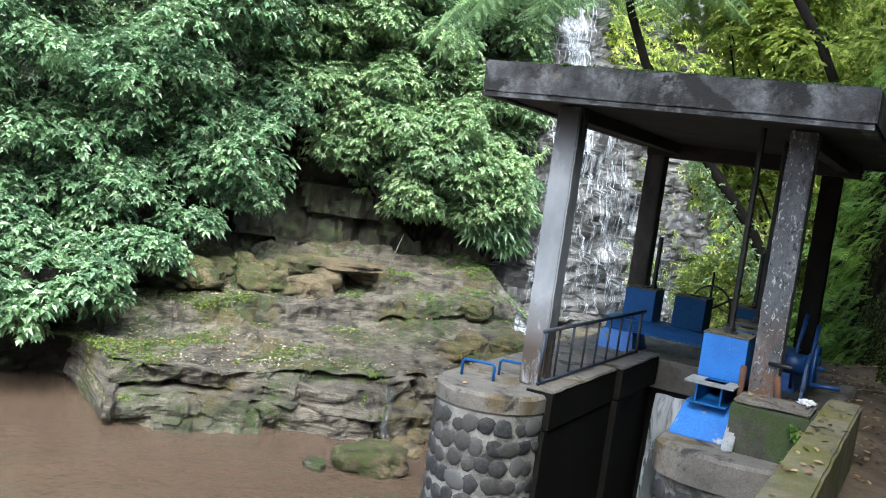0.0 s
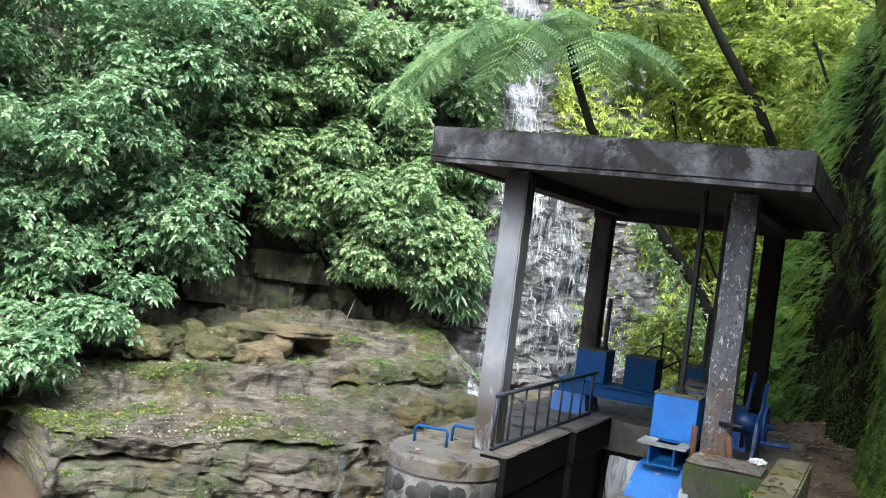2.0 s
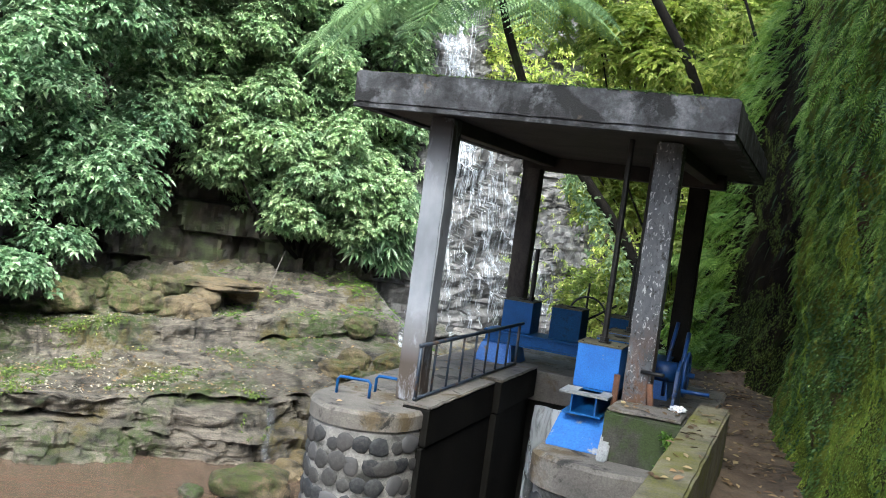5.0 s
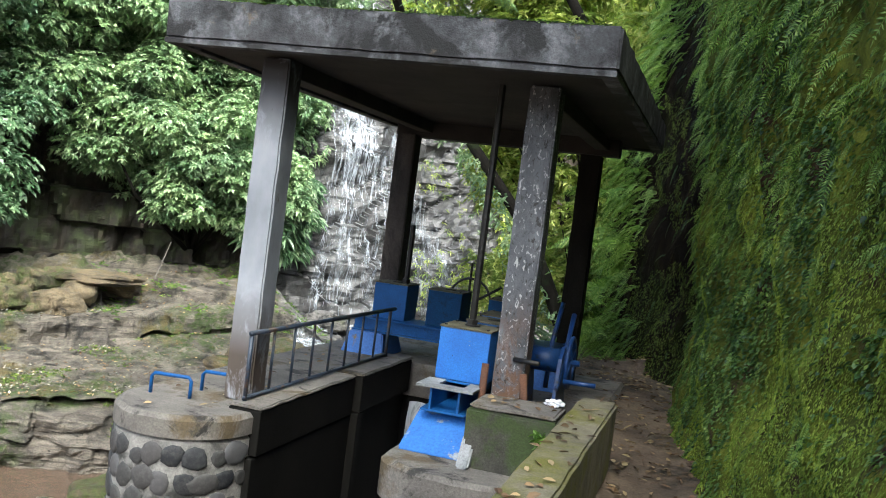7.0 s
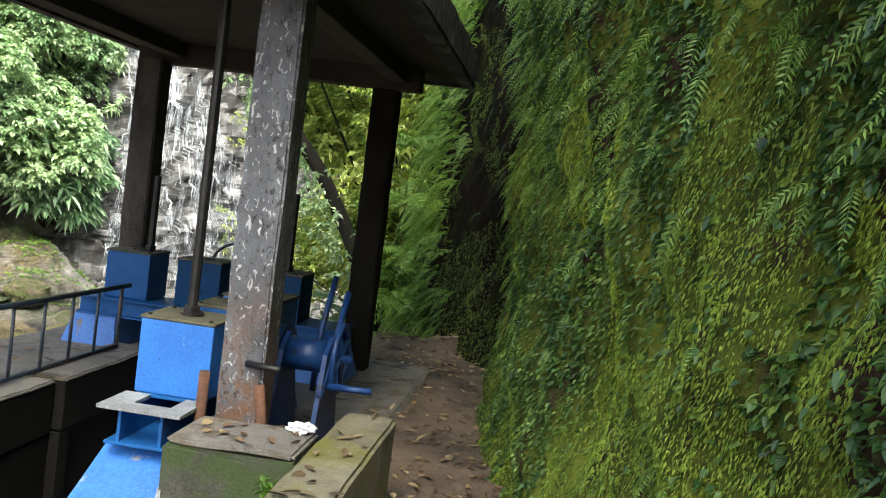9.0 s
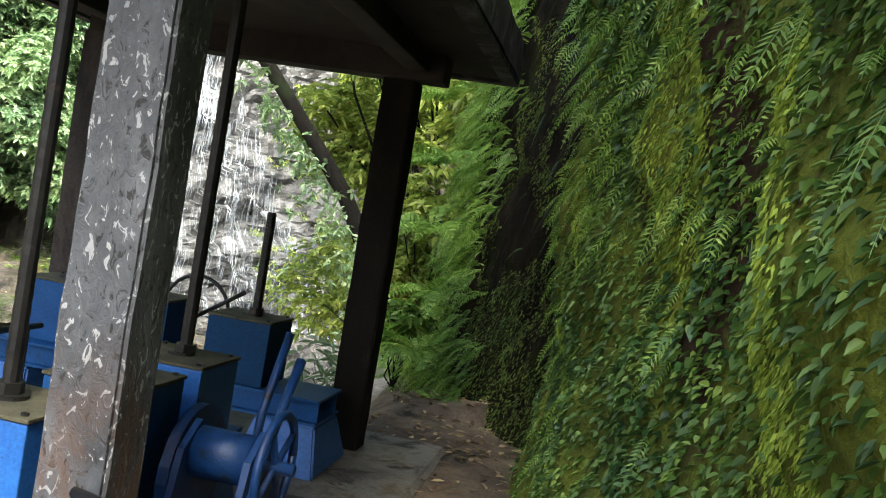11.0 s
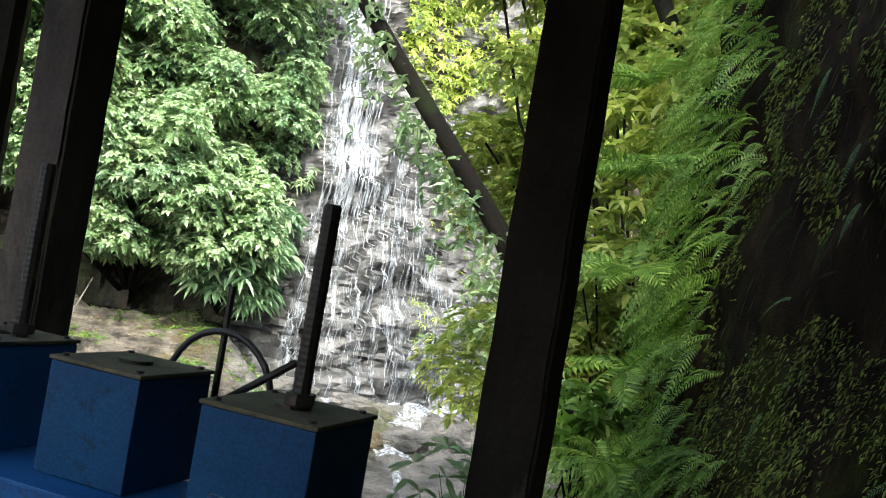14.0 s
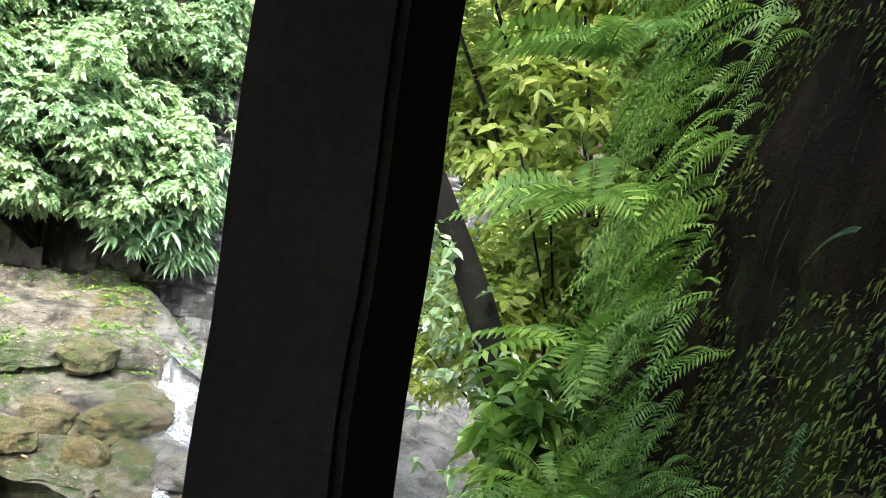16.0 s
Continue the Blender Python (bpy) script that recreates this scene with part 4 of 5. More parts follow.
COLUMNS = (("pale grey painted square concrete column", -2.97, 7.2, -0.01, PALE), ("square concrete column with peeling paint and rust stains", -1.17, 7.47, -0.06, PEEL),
           ("brown stained square concrete column behind the gearboxes", -3.15, 10.48, -0.02, STAINED), ("square concrete rear column with shade in its colour", -1.28, 10.66, -0.2, SHADED))
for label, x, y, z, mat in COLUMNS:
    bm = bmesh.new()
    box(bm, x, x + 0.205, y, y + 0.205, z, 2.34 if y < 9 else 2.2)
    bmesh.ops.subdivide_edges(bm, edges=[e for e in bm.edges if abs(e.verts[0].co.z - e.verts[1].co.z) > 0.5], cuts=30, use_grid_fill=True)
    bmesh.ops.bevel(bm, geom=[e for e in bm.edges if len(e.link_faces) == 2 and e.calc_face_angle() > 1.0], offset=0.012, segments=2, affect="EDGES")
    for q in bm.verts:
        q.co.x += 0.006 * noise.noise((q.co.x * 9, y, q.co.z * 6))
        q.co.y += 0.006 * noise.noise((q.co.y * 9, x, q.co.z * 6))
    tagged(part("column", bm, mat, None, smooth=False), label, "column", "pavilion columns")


# ---- railing on the pier ----
rail = thing("railing", "low blue grey steel railing on the pier edge", "railing")
ra, rb = Vector((-2.742, 7.08, 0.0)), Vector((-2.70, 9.68, 0.0))
part("top_rail", tubed([ra + Vector((0, -0.02, 0.485)), rb + Vector((0, 0.12, 0.485))], 0.017, 10), RAILPAINT, rail, smooth=True)
part("bottom_rail", tubed([ra + Vector((0, -0.02, 0.05)), rb + Vector((0, 0.02, 0.06))], 0.014, 10), RAILPAINT, rail, smooth=True)
for i in range(9):
    p = ra.lerp(rb, i / 8)
    part("post" if i in (0, 8) else "bar", tubed([p + Vector((0, 0, 0.0 if i in (0, 8) else 0.05)), p + Vector((0, 0, 0.485))], 0.016 if i in (0, 8) else 0.011, 8), RAILPAINT, rail, smooth=True)

for dx, dy, dz in ((0, 0, 0), (0.2, 0.32, 0.0)):
    rung = thing("step_rung", "bent bright blue steel ladder rung on the pier top", "ladder rung", "ladder rungs")
    x0, y0 = -3.40 + dx, 6.98 + dy
    q = [(x0, y0, -0.02), (x0, y0, 0.10), (x0 + 0.02, y0, 0.125), (x0 + 0.26, y0 + 0.04, 0.125), (x0 + 0.28, y0 + 0.04, 0.10), (x0 + 0.28, y0 + 0.04, -0.02)]
    part("rung_bar", tubed(q, 0.013, 8), BLUE, rung, smooth=True)


# ---- sluice machinery ----
def gearbox(x0, x1, y0, y1, label, worn=None):
    g = thing("gate_gearbox", label, "gearbox", "sluice gearboxes")
    part("housing", boxed(x0, x1, y0, y1, 0.34, 0.685, 0.006), worn or BLUE, g)
    part("lid", boxed(x0 - 0.006, x1 + 0.006, y0 - 0.006, y1 + 0.006, 0.687, 0.70, 0.004), TOPDIRT, g)
    cx, cy = (x0 + x1) / 2, (y0 + y1) / 2
    part("collar", tubed([(cx, cy, 0.70), (cx, cy, 0.712)], 0.055, 16), STEEL, g, "dark steel collar")
    for sx in (-1, 1):
        for sy in (-1, 1):
            part("bolt", tubed([(cx + sx * (x1 - x0) * 0.42, cy + sy * (y1 - y0) * 0.42, 0.70), (cx + sx * (x1 - x0) * 0.42, cy + sy * (y1 - y0) * 0.42, 0.709)], 0.011, 6), STEEL, g)
    return g


gearbox(-3.04, -2.70, 10.1, 10.46, "blue gear housing with a dusty lid on the cross beam")
gearbox(-2.49, -2.15, 10.12, 10.48, "teal gear housing in the middle of the cross beam, darkened for shade", TEALSHADE)
gearbox(-1.86, -1.5, 10.02, 10.38, "teal gear housing at the end of the cross beam, darkened for shade", TEALSHADE)
gearbox(-1.57, -1.22, 7.49, 7.82, "blue gear housing with chipped paint over the abutment", BLUEBRIGHT)
gearbox(-1.54, -1.2, 8.04, 8.38, "blue gear housing with a dusty lid on the long beam")
gearbox(-1.57, -1.22, 8.56, 8.92, "bright blue gear housing with a greased screw", BLUEBRIGHT)


def spindle(x, y, z0, z1, rad, label):
    s = thing("gate_screw", label, "screw rod", "gate screws", (0, 0, 0))
    pts_ = [(x, y, z0 + (z1 - z0) * k / 60) for k in range(61)]
    part("thread", tubed(pts_, [rad * (1.0 + 0.06 * (k % 2)) for k in range(61)], 10), STEEL, s)
    part("nut", tubed([(x, y, z0 + 0.012), (x, y, z0 + 0.045)], rad * 1.7, 6), STEEL, s)
    part("end_cap", tubed([(x, y, z1), (x, y, z1 + 0.006)], rad * 0.9, 10), STEEL, s)


spindle(-2.78, 10.27, 0.70, 1.28, 0.026, "short dark steel gate screw")
spindle(-1.66, 10.2, 0.70, 1.28, 0.026, "short dark steel gate screw")
spindle(-1.40, 7.66, 0.70, 2.35, 0.024, "tall dark greased gate screw reaching the roof")
spindle(-1.38, 8.74, 0.70, 2.35, 0.026, "tall dark greased gate screw reaching the roof")
spindle(-2.22, 10.62, 0.30, 0.97, 0.012, "thin dark steel rod behind the gearboxes")


def channel_beam(name, x0, x1, y0, y1, z0, z1, along, label, mat):
    """Two rolled channels under a top plate."""
    g = thing(name, label, "beam")
    if along == "x":
        part("top_flange", boxed(x0, x1, y0, y1, z1 - 0.016, z1, 0.003), mat, g)
    else:
        part("top_flange", boxed(x0, x1, y0 + 0.27, y1, z1 - 0.016, z1, 0.003), mat, g)
        bm = bmesh.new()
        box(bm, x0 - 0.04, x1 + 0.04, y0 - 0.02, y0 + 0.09, z1 - 0.016, z1)
        box(bm, x0 - 0.04, x0 + 0.08, y0 + 0.09, y0 + 0.268, z1 - 0.016, z1)
        box(bm, x1 - 0.05, x1 + 0.04, y0 + 0.09, y0 + 0.268, z1 - 0.016, z1)
        part("end_plate", bm, PALECON, g, "pale plate with a square hole")
    part("bottom_flange", boxed(x0, x1, y0, y1, z0, z0 + 0.014, 0.003), mat, g)
    if along == "x":
        for yy in (y0 + 0.05, y1 - 0.06):
            part("web", boxed(x0 + 0.01, x1 - 0.01, yy, yy + 0.014, z0 + 0.014, z1 - 0.016), mat, g)
    else:
        for xx in (x0 + 0.05, x1 - 0.06):
            part("web", boxed(xx, xx + 0.014, y0 + 0.01, y1 - 0.01, z0 + 0.014, z1 - 0.016), mat, g)
    return g


channel_beam("cross_beam", -3.2, -1.16, 10.0, 10.44, 0.2, 0.338, "x", "blue steel channel beam across the sluice gates", BLUE)
channel_beam("long_beam", -1.56, -1.26, 7.21, 9.2, 0.165, 0.338, "y", "blue steel channel beam with a dusty open end", BLUE)


def pedestal(x0, x1, y0, y1, z0, z1, flare, label, mat):
    bm = bmesh.new()
    g = box(bm, x0, x1, y0, y1, z0, z1)
    for q in g:
        if q.co.z < (z0 + z1) / 2:
            q.co.x += flare[0] * (1 if q.co.x > (x0 + x1) / 2 else -1)
            q.co.y += flare[1] * (1 if q.co.y > (y0 + y1) / 2 else -1)
    bmesh.ops.bevel(bm, geom=bm.edges[:], offset=0.012, segments=2, affect="EDGES")
    return tagged(part("pedestal", bm, mat, None), label, "pedestal", "beam pedestals")


pedestal(-3.2, -2.86, 9.98, 10.42, -0.02, 0.198, (0.05, 0.08), "blue painted concrete pedestal with an ochre foot", BLUEFOOT)
pedestal(-1.5, -1.16, 10.0, 10.42, -0.06, 0.198, (0.06, 0.1), "blue painted concrete pedestal under the cross beam", BLUEFOOT)
pedestal(-1.6, -1.22, 7.36, 7.75, -0.06, 0.16, (0.02, 0.36), "blue painted sloping concrete pedestal with bare patches", BLUEWORN)
pedestal(-1.58, -1.24, 8.6, 9.1, -0.06, 0.163, (0.04, 0.06), "blue painted concrete pedestal", BLUEFOOT)
pedestal(-1.19, -1.11, 6.95, 7.3, -0.06, 0.12, (0.0, 0.12), "bare pale concrete stub beside the sloping pedestal", PALECON)

# hand winch beside the long beam
winch = thing("hand_winch", "blue cast iron hand winch with crank arms", "winch")
for x in (-1.10, -0.86):
    bm = bmesh.new()
    q = [bm.verts.new((x + dx, y, z)) for dx in (0, 0.025) for y, z in ((8.02, -0.06), (8.62, -0.06), (8.42, 0.5), (8.3, 0.58), (8.18, 0.5))]
    bm.faces.new(q[:5])
    bm.faces.new(q[5:][::-1])
    for i in range(5):
        j = (i + 1) % 5
        bm.faces.new((q[i], q[j], q[5 + j], q[5 + i]))
    part("side_plate", bm, BLUESHADE, winch)
part("shaft", tubed([(-1.22, 8.3, 0.47), (-0.72, 8.3, 0.47)], 0.022, 12), BLUESHADE, winch, smooth=True)
part("drum", tubed([(-1.07, 8.3, 0.47), (-0.87, 8.3, 0.47)], 0.09, 20), BLUESHADE, winch, smooth=True)
bm = bmesh.new()
ring = [(-0.79, 8.3 + 0.18 * math.cos(a), 0.47 + 0.18 * math.sin(a)) for a in np.linspace(0, math.tau, 33)]
part("wheel_rim", tubed(ring, 0.016, 8), BLUESHADE, winch, smooth=True)
for a in (0.5, 0.5 + math.pi / 2):
    part("spoke", tubed([(-0.79, 8.3 - 0.18 * math.cos(a), 0.47 - 0.18 * math.sin(a)), (-0.79, 8.3 + 0.18 * math.cos(a), 0.47 + 0.18 * math.sin(a))], 0.013, 8), BLUESHADE, winch, smooth=True)
part("crank_arm", tubed([(-0.84, 8.12, 0.28), (-0.84, 8.42, 0.62), (-0.84, 8.56, 0.80)], [0.02, 0.017, 0.02], 8), BLUESHADE, winch, smooth=True)
part("crank_handle", tubed([(-0.79, 8.08, 0.36), (-0.56, 8.06, 0.37)], 0.018, 10), BLUESHADE, winch, "bright blue crank handle", True)
part("clutch_lever", tubed([(-1.0, 8.62, 0.2), (-1.0, 8.68, 0.55), (-0.97, 8.78, 0.86)], 0.018, 8), BLUESHADE, winch, smooth=True)
part("base_plate", boxed(-1.2, -0.8, 7.98, 8.68, -0.085, -0.045, 0.005), BLUESHADE, winch)
part("gear_cover", tubed([(-1.16, 8.42, 0.36), (-1.12, 8.42, 0.36)], 0.24, 24), BLUESHADE, winch, smooth=False)

for x, y, z0, z1, lean, label in ((-1.21, 7.40, -0.06, 0.5, 0.0, "rusty iron pipe stub beside the column"), (-0.87, 7.42, -0.06, 0.47, -0.09, "leaning rusty iron bar beside the column")):
    p = tagged(part("pipe_stub", tubed([(x, y, z0), (x + lean, y, z1)], 0.024, 12), RUST, None, smooth=True), label, "pipe")
tagged(part("wall_bracket", tubed([(-1.04, 7.46, 0.55), (-0.86, 7.38, 0.56)], 0.016, 8), STEEL, None, smooth=True), "dark steel pin through the column", "bracket")

hose = [(-2.42, 10.62, 0.3)] + [(-2.2 - 0.22 * math.cos(a), 10.6, 0.58 + 0.24 * math.sin(a)) for a in np.linspace(0, math.pi, 15)] + [(-1.98, 10.6, 0.3)]
tagged(part("hose", tubed(hose, 0.012, 8), BLACK, None, smooth=True), "black rubber hose looped behind the gearboxes", "hose")
tagged(part("pry_bar", tubed([(-2.25, 10.56, 0.52), (-1.86, 10.5, 0.78)], 0.013, 8), STEEL, None, smooth=True), "dark iron bar leaning on a gearbox", "iron bar")

tagged(part("parapet", worn_slab(-0.60, -0.36, 2.0, 7.68, -0.1, 0.35, 4, 60, 4), MOSSY, None, "low mossy concrete parapet wall"), kind="structure")
tagged(part("block", worn_slab(-1.18, -0.63, 6.92, 7.34, -0.1, 0.30, 12, 8, 6), GREENED, None, "mossy concrete block beside the column"), kind="structure")
tagged(part("block_top", worn_slab(-1.17, -0.64, 6.93, 7.33, 0.302, 0.325, 12, 8, 7), SLAB, None, "worn dusty top of the concrete block"), kind="structure")

# crumpled white plastic bag
bm = bmesh.new()
bmesh.ops.create_icosphere(bm, subdivisions=3, radius=1.0)
for q in bm.verts:
    d = 1 + 0.5 * noise.noise(q.co * 2.2) + 0.25 * noise.noise(q.co * 6)
    q.co = Vector((q.co.x * 0.06, q.co.y * 0.04, q.co.z * 0.026)) * d
bag = part("plastic_bag", bm, PLASTIC, None)
bag.location = (-0.71, 7.27, 0.348)
tagged(bag, "crumpled white plastic bag on the block", "bag")


# ---- foliage ----
def masses(specs, r):
    return np.concatenate([crowd(gxy(u, v, z)[:], (su, su, sz), n, a, b_, r) for u, v, z, su, sz, n, a, b_ in specs])


r = np.random.default_rng(21)
shrub("tree", masses([(-1.2, 5.8, 3.6, 2.2, 2.8, 46, 0.45, 0.8), (-4.5, 4.8, 2.2, 2.6, 3.4, 60, 0.45, 0.85), (-8.5, 4.5, 2.0, 2.8, 3.6, 46, 0.5, 0.9), (0.3, 6.3, 6.0, 1.9, 1.8, 26, 0.45, 0.8), (-4.5, 5.2, 7.0, 3.2, 2.0, 46, 0.5, 0.9), (-3.4, 4.6, -0.4, 1.6, 1.1, 26, 0.4, 0.6), (-3.2, 3.2, -1.3, 1.5, 0.9, 30, 0.35, 0.55), (-1.2, 5.0, -0.9, 0.9, 0.6, 14, 0.3, 0.5), (-6.5, 3.0, -1.6, 2.0, 1.0, 26, 0.4, 0.6), (-4.4, 2.0, -1.7, 1.7, 0.55, 26, 0.3, 0.5), (-2.6, 2.6, -1.9, 0.7, 0.4, 12, 0.25, 0.4), (0.7, 6.4, 1.3, 1.5, 1.4, 42, 0.4, 0.65), (1.9, 7.6, 3.2, 0.9, 1.3, 22, 0.35, 0.55), (-1.8, 5.2, 0.2, 1.4, 1.0, 24, 0.4, 0.6), (-1.7, 2.4, -1.7, 0.7, 0.6, 24, 0.25, 0.42), (-3.2, 1.9, -2.1, 1.1, 0.5, 24, 0.25, 0.42), (-5.6, 1.6, -2.0, 1.4, 0.5, 24, 0.28, 0.45), (-0.8, 4.0, -0.9, 0.8, 0.5, 18, 0.28, 0.45), (0.1, 5.4, -0.3, 0.7, 0.4, 14, 0.28, 0.42)], r),
      36000, 0.155, 0.105, LEAFDARK, "dark leafy tree hanging over the river bank", "tree", 22, gxy(-4, 8.8, -1.5), 5, 0.12)
shrub("shrub", masses([(6.6, 8.4, 3.2, 2.1, 2.0, 60, 0.4, 0.75), (8.2, 8.2, 1.5, 1.1, 1.3, 30, 0.35, 0.6), (5.3, 8.7, 5.6, 1.9, 1.4, 34, 0.4, 0.7), (6.4, 8.2, 1.0, 1.0, 0.7, 16, 0.35, 0.5), (4.4, 8.5, 3.2, 1.0, 1.6, 34, 0.35, 0.6)], r),
      24000, 0.145, 0.095, LEAF, "dense light green shrub hanging over the rock", "shrub", 23, gxy(6.8, 9.3, -0.6), 6, 0.07)
shrub("shrub", masses([(8.6, 8.3, 0.3, 0.8, 0.5, 14, 0.3, 0.5), (9.4, 8.5, 1.3, 0.5, 0.9, 12, 0.3, 0.45)], r), 1100, 0.34, 0.11, LEAFDARK, "broad leaved shrub beside the waterfall", "shrub", 24, gxy(8.8, 9.0, -0.8), 7, 0.05)
shrub("shrub", masses([(3.6, 8.6, 7.4, 3.0, 1.3, 44, 0.4, 0.8), (8.4, 9.2, 7.6, 1.9, 1.8, 40, 0.4, 0.75), (9.3, 9.2, 4.6, 0.7, 1.6, 20, 0.3, 0.55), (2.6, 8.0, 4.8, 1.2, 1.8, 44, 0.35, 0.6), (2.4, 7.6, 7.2, 1.6, 1.4, 34, 0.4, 0.65)], r), 17000, 0.15, 0.10, LEAF, "pale green shrub high on the gorge wall", "shrub", 25, gxy(6, 10.0, 6), 6, 0.05)
shrub("shrub", masses([(0.0, 8.2, 2.0, 1.0, 1.2, 16, 0.35, 0.6)], r), 1500, 0.2, 0.07, LEAFDARK, "dark shrub against the rock wall", "shrub", 26, gxy(0, 9.2, 0), 6, 0.05)


def wall_creepers(name, u0, u1, z0, z1, n, leaf, width, mat, label, seed, keep=None):
    r = np.random.default_rng(seed)
    u, z = r.uniform(u0, u1, n), r.uniform(z0, z1, n)
    ok = np.array([fract(a * 0.5, 0, b_ * 0.5, 3) > -0.25 and (keep is None or keep(a, b_)) for a, b_ in zip(u, z)])
    u, z = u[ok], z[ok]
    v = np.array([wall_v(a, b_) for a, b_ in zip(u, z)]) - r.uniform(0.0, 0.45, len(u))
    p = gorge(u, v, z)
    b0, o = whorls(p, np.array([0.45, -0.5, 0.55]) + r.normal(0, 0.25, p.shape), 5, r)
    ob = leaf_mesh(name, b0, o, leaf, width, mat, droop=0.5, seed=seed, plain=True)
    return tagged(ob, label, "creepers", kind="stuff")


wall_creepers("creepers", -15, 10.0, 0.8, 13.5, 13000, 0.15, 0.10, LEAF, "leafy creepers covering the gorge wall", 31, lambda u, z: not (1.0 < u < 4.6 and z < 1.5))
wall_creepers("creepers", 9.2, 10.4, 2.5, 12, 700, 0.2, 0.07, LEAF, "creepers beside the upper fall", 34)
wall_creepers("creepers", 12.4, 30, 4.2, 13.5, 9000, 0.19, 0.09, LEAFSUN, "sunlit creepers covering the gorge wall", 32)
wall_creepers("creepers", 15.6, 30, -1.0, 5.0, 3200, 0.19, 0.09, LEAFSUN, "sunlit plants at the foot of the gorge wall", 33)
wall_creepers("grass_tufts", 13.0, 16.0, -1.5, 3.0, 240, 0.16, 0.04, LEAFSUN, "small plants growing on the wet rock", 35)


def lobes_at(spec, r):
    return np.concatenate([crowd((x, y, z), (sx, sx, sz), n, a, b_, r) for x, y, z, sx, sz, n, a, b_ in spec])


r = np.random.default_rng(51)
shrub("tree", lobes_at([(-3.4, 18.5, 2.6, 1.0, 1.3, 26, 0.3, 0.55), (-2.6, 17.2, 4.4, 1.2, 1.5, 30, 0.3, 0.55), (-4.2, 17.6, 5.6, 1.2, 0.8, 18, 0.3, 0.5)], r), 4200, 0.14, 0.07, LEAFSUN, "slender tree with bright yellow green leaves", "tree", 52, (-1.8, 18, -0.4), 5, 0.03)
shrub("tree", lobes_at([(-1.6, 20, 5, 1.6, 2.6, 40, 0.4, 0.7), (-3.2, 22, 7.5, 2.2, 1.6, 26, 0.35, 0.6)], r), 4200, 0.16, 0.08, LEAFSUN, "sunlit forest tree with yellow green leaves", "tree", 53, (-0.8, 20.5, 0.5), 5, 0.045)
shrub("shrub", lobes_at([(-2.4, 16.8, 0.9, 0.9, 0.9, 22, 0.3, 0.5), (-1.7, 15.7, 2.2, 0.7, 1.3, 30, 0.2, 0.4), (-1.2, 16.4, 4.2, 0.9, 1.2, 26, 0.25, 0.4), (-3.6, 19.5, 0.2, 1.0, 0.8, 18, 0.3, 0.5)], r), 3000, 0.13, 0.065, LEAFSUN, "bright green undergrowth behind the pavilion", "shrub", 54, (-2.0, 16.6, -0.6), 5, 0.016)
shrub("shrub", lobes_at([(-1.42, 13.5, 0.35, 0.2, 0.28, 7, 0.12, 0.2)], r), 60, 0.13, 0.065, FERN, "broad leaved plant at the end of the path", "shrub", 55, (-1.5, 13.5, -0.2), 5, 0.012)
shrub("sapling", lobes_at([(-1.72, 11.95, 0.22, 0.22, 0.18, 6, 0.12, 0.2)], r), 26, 0.14, 0.035, LEAF, "thin sapling with narrow drooping leaves", "sapling", 56, (-1.6, 12.0, -0.5), 4, 0.004)

# tree fern
tf = thing("tree_fern", "tall leaning tree fern with arching fronds", "tree fern")
crown = Vector((-5.5, 15.45, 5.4))
part("trunk", tubed([(-1.7, 15.2, -0.5), (-2.3, 15.3, 0.7), (-2.8, 15.4, 1.5), (-3.4, 15.4, 2.2), (-4.1, 15.4, 3.0), (-4.9, 15.4, 3.95), (-5.3, 15.45, 4.8), crown], [0.12, 0.10, 0.09, 0.085, 0.08, 0.075, 0.07, 0.065], 12), BARK, tf, smooth=True)


def tree_frond(base, ang, rise, length, seed, curl=0.68):
    r = np.random.default_rng(seed)
    d = Vector((math.cos(ang), math.sin(ang), rise)).normalized()
    side = d.cross(Vector((0, 0, 1))).normalized()
    v, f = [], []
    n = 30
    bs, ds, ls = [], [], []
    for i in range(2, n):
        s = i / n
        p = base + d * length * s + Vector((0, 0, -1)) * length * curl * s * s
        tang = (d + Vector((0, 0, -1)) * 2 * curl * s).normalized()
        size = 0.24 * length * math.sin(min(1, s * 0.95 + 0.08) * math.pi) ** 0.75
        for sg in (-1, 1):
            bs.append(p[:])
            ds.append((side * sg + tang * 0.45 + Vector((0, 0, -0.1)))[:])
            ls.append(max(0.05, size))
    v, f = frond_mesh(np.array(bs), np.array(ds), np.array(ls), 11, 0.17, 0.22, seed=seed)
    line = [base + d * length * s + Vector((0, 0, -1)) * length * curl * s * s for s in np.linspace(0, 1, 12)]
    ob = mesh_object("frond", v.tolist(), f.tolist(), TREEFERN, tf)
    part("rib", tubed(line, [0.02 - 0.0015 * k for k in range(12)], 6), FERN, ob, smooth=True)


for i, (ang, rise, ln) in enumerate(((3.25, 0.55, 4.2), (3.65, 0.6, 4.2), (4.1, 0.6, 3.7), (4.6, 0.5, 3.3), (5.3, 0.5, 3.0), (6.0, 0.45, 2.8), (0.4, 0.45, 2.6), (1.2, 0.5, 2.6), (2.0, 0.5, 2.6), (2.7, 0.4, 3.0), (3.05, 0.75, 3.0), (5.0, 0.9, 2.4))):
    tree_frond(crown, ang, rise, ln, 70 + i, 1.0 if i < 5 else 0.7)

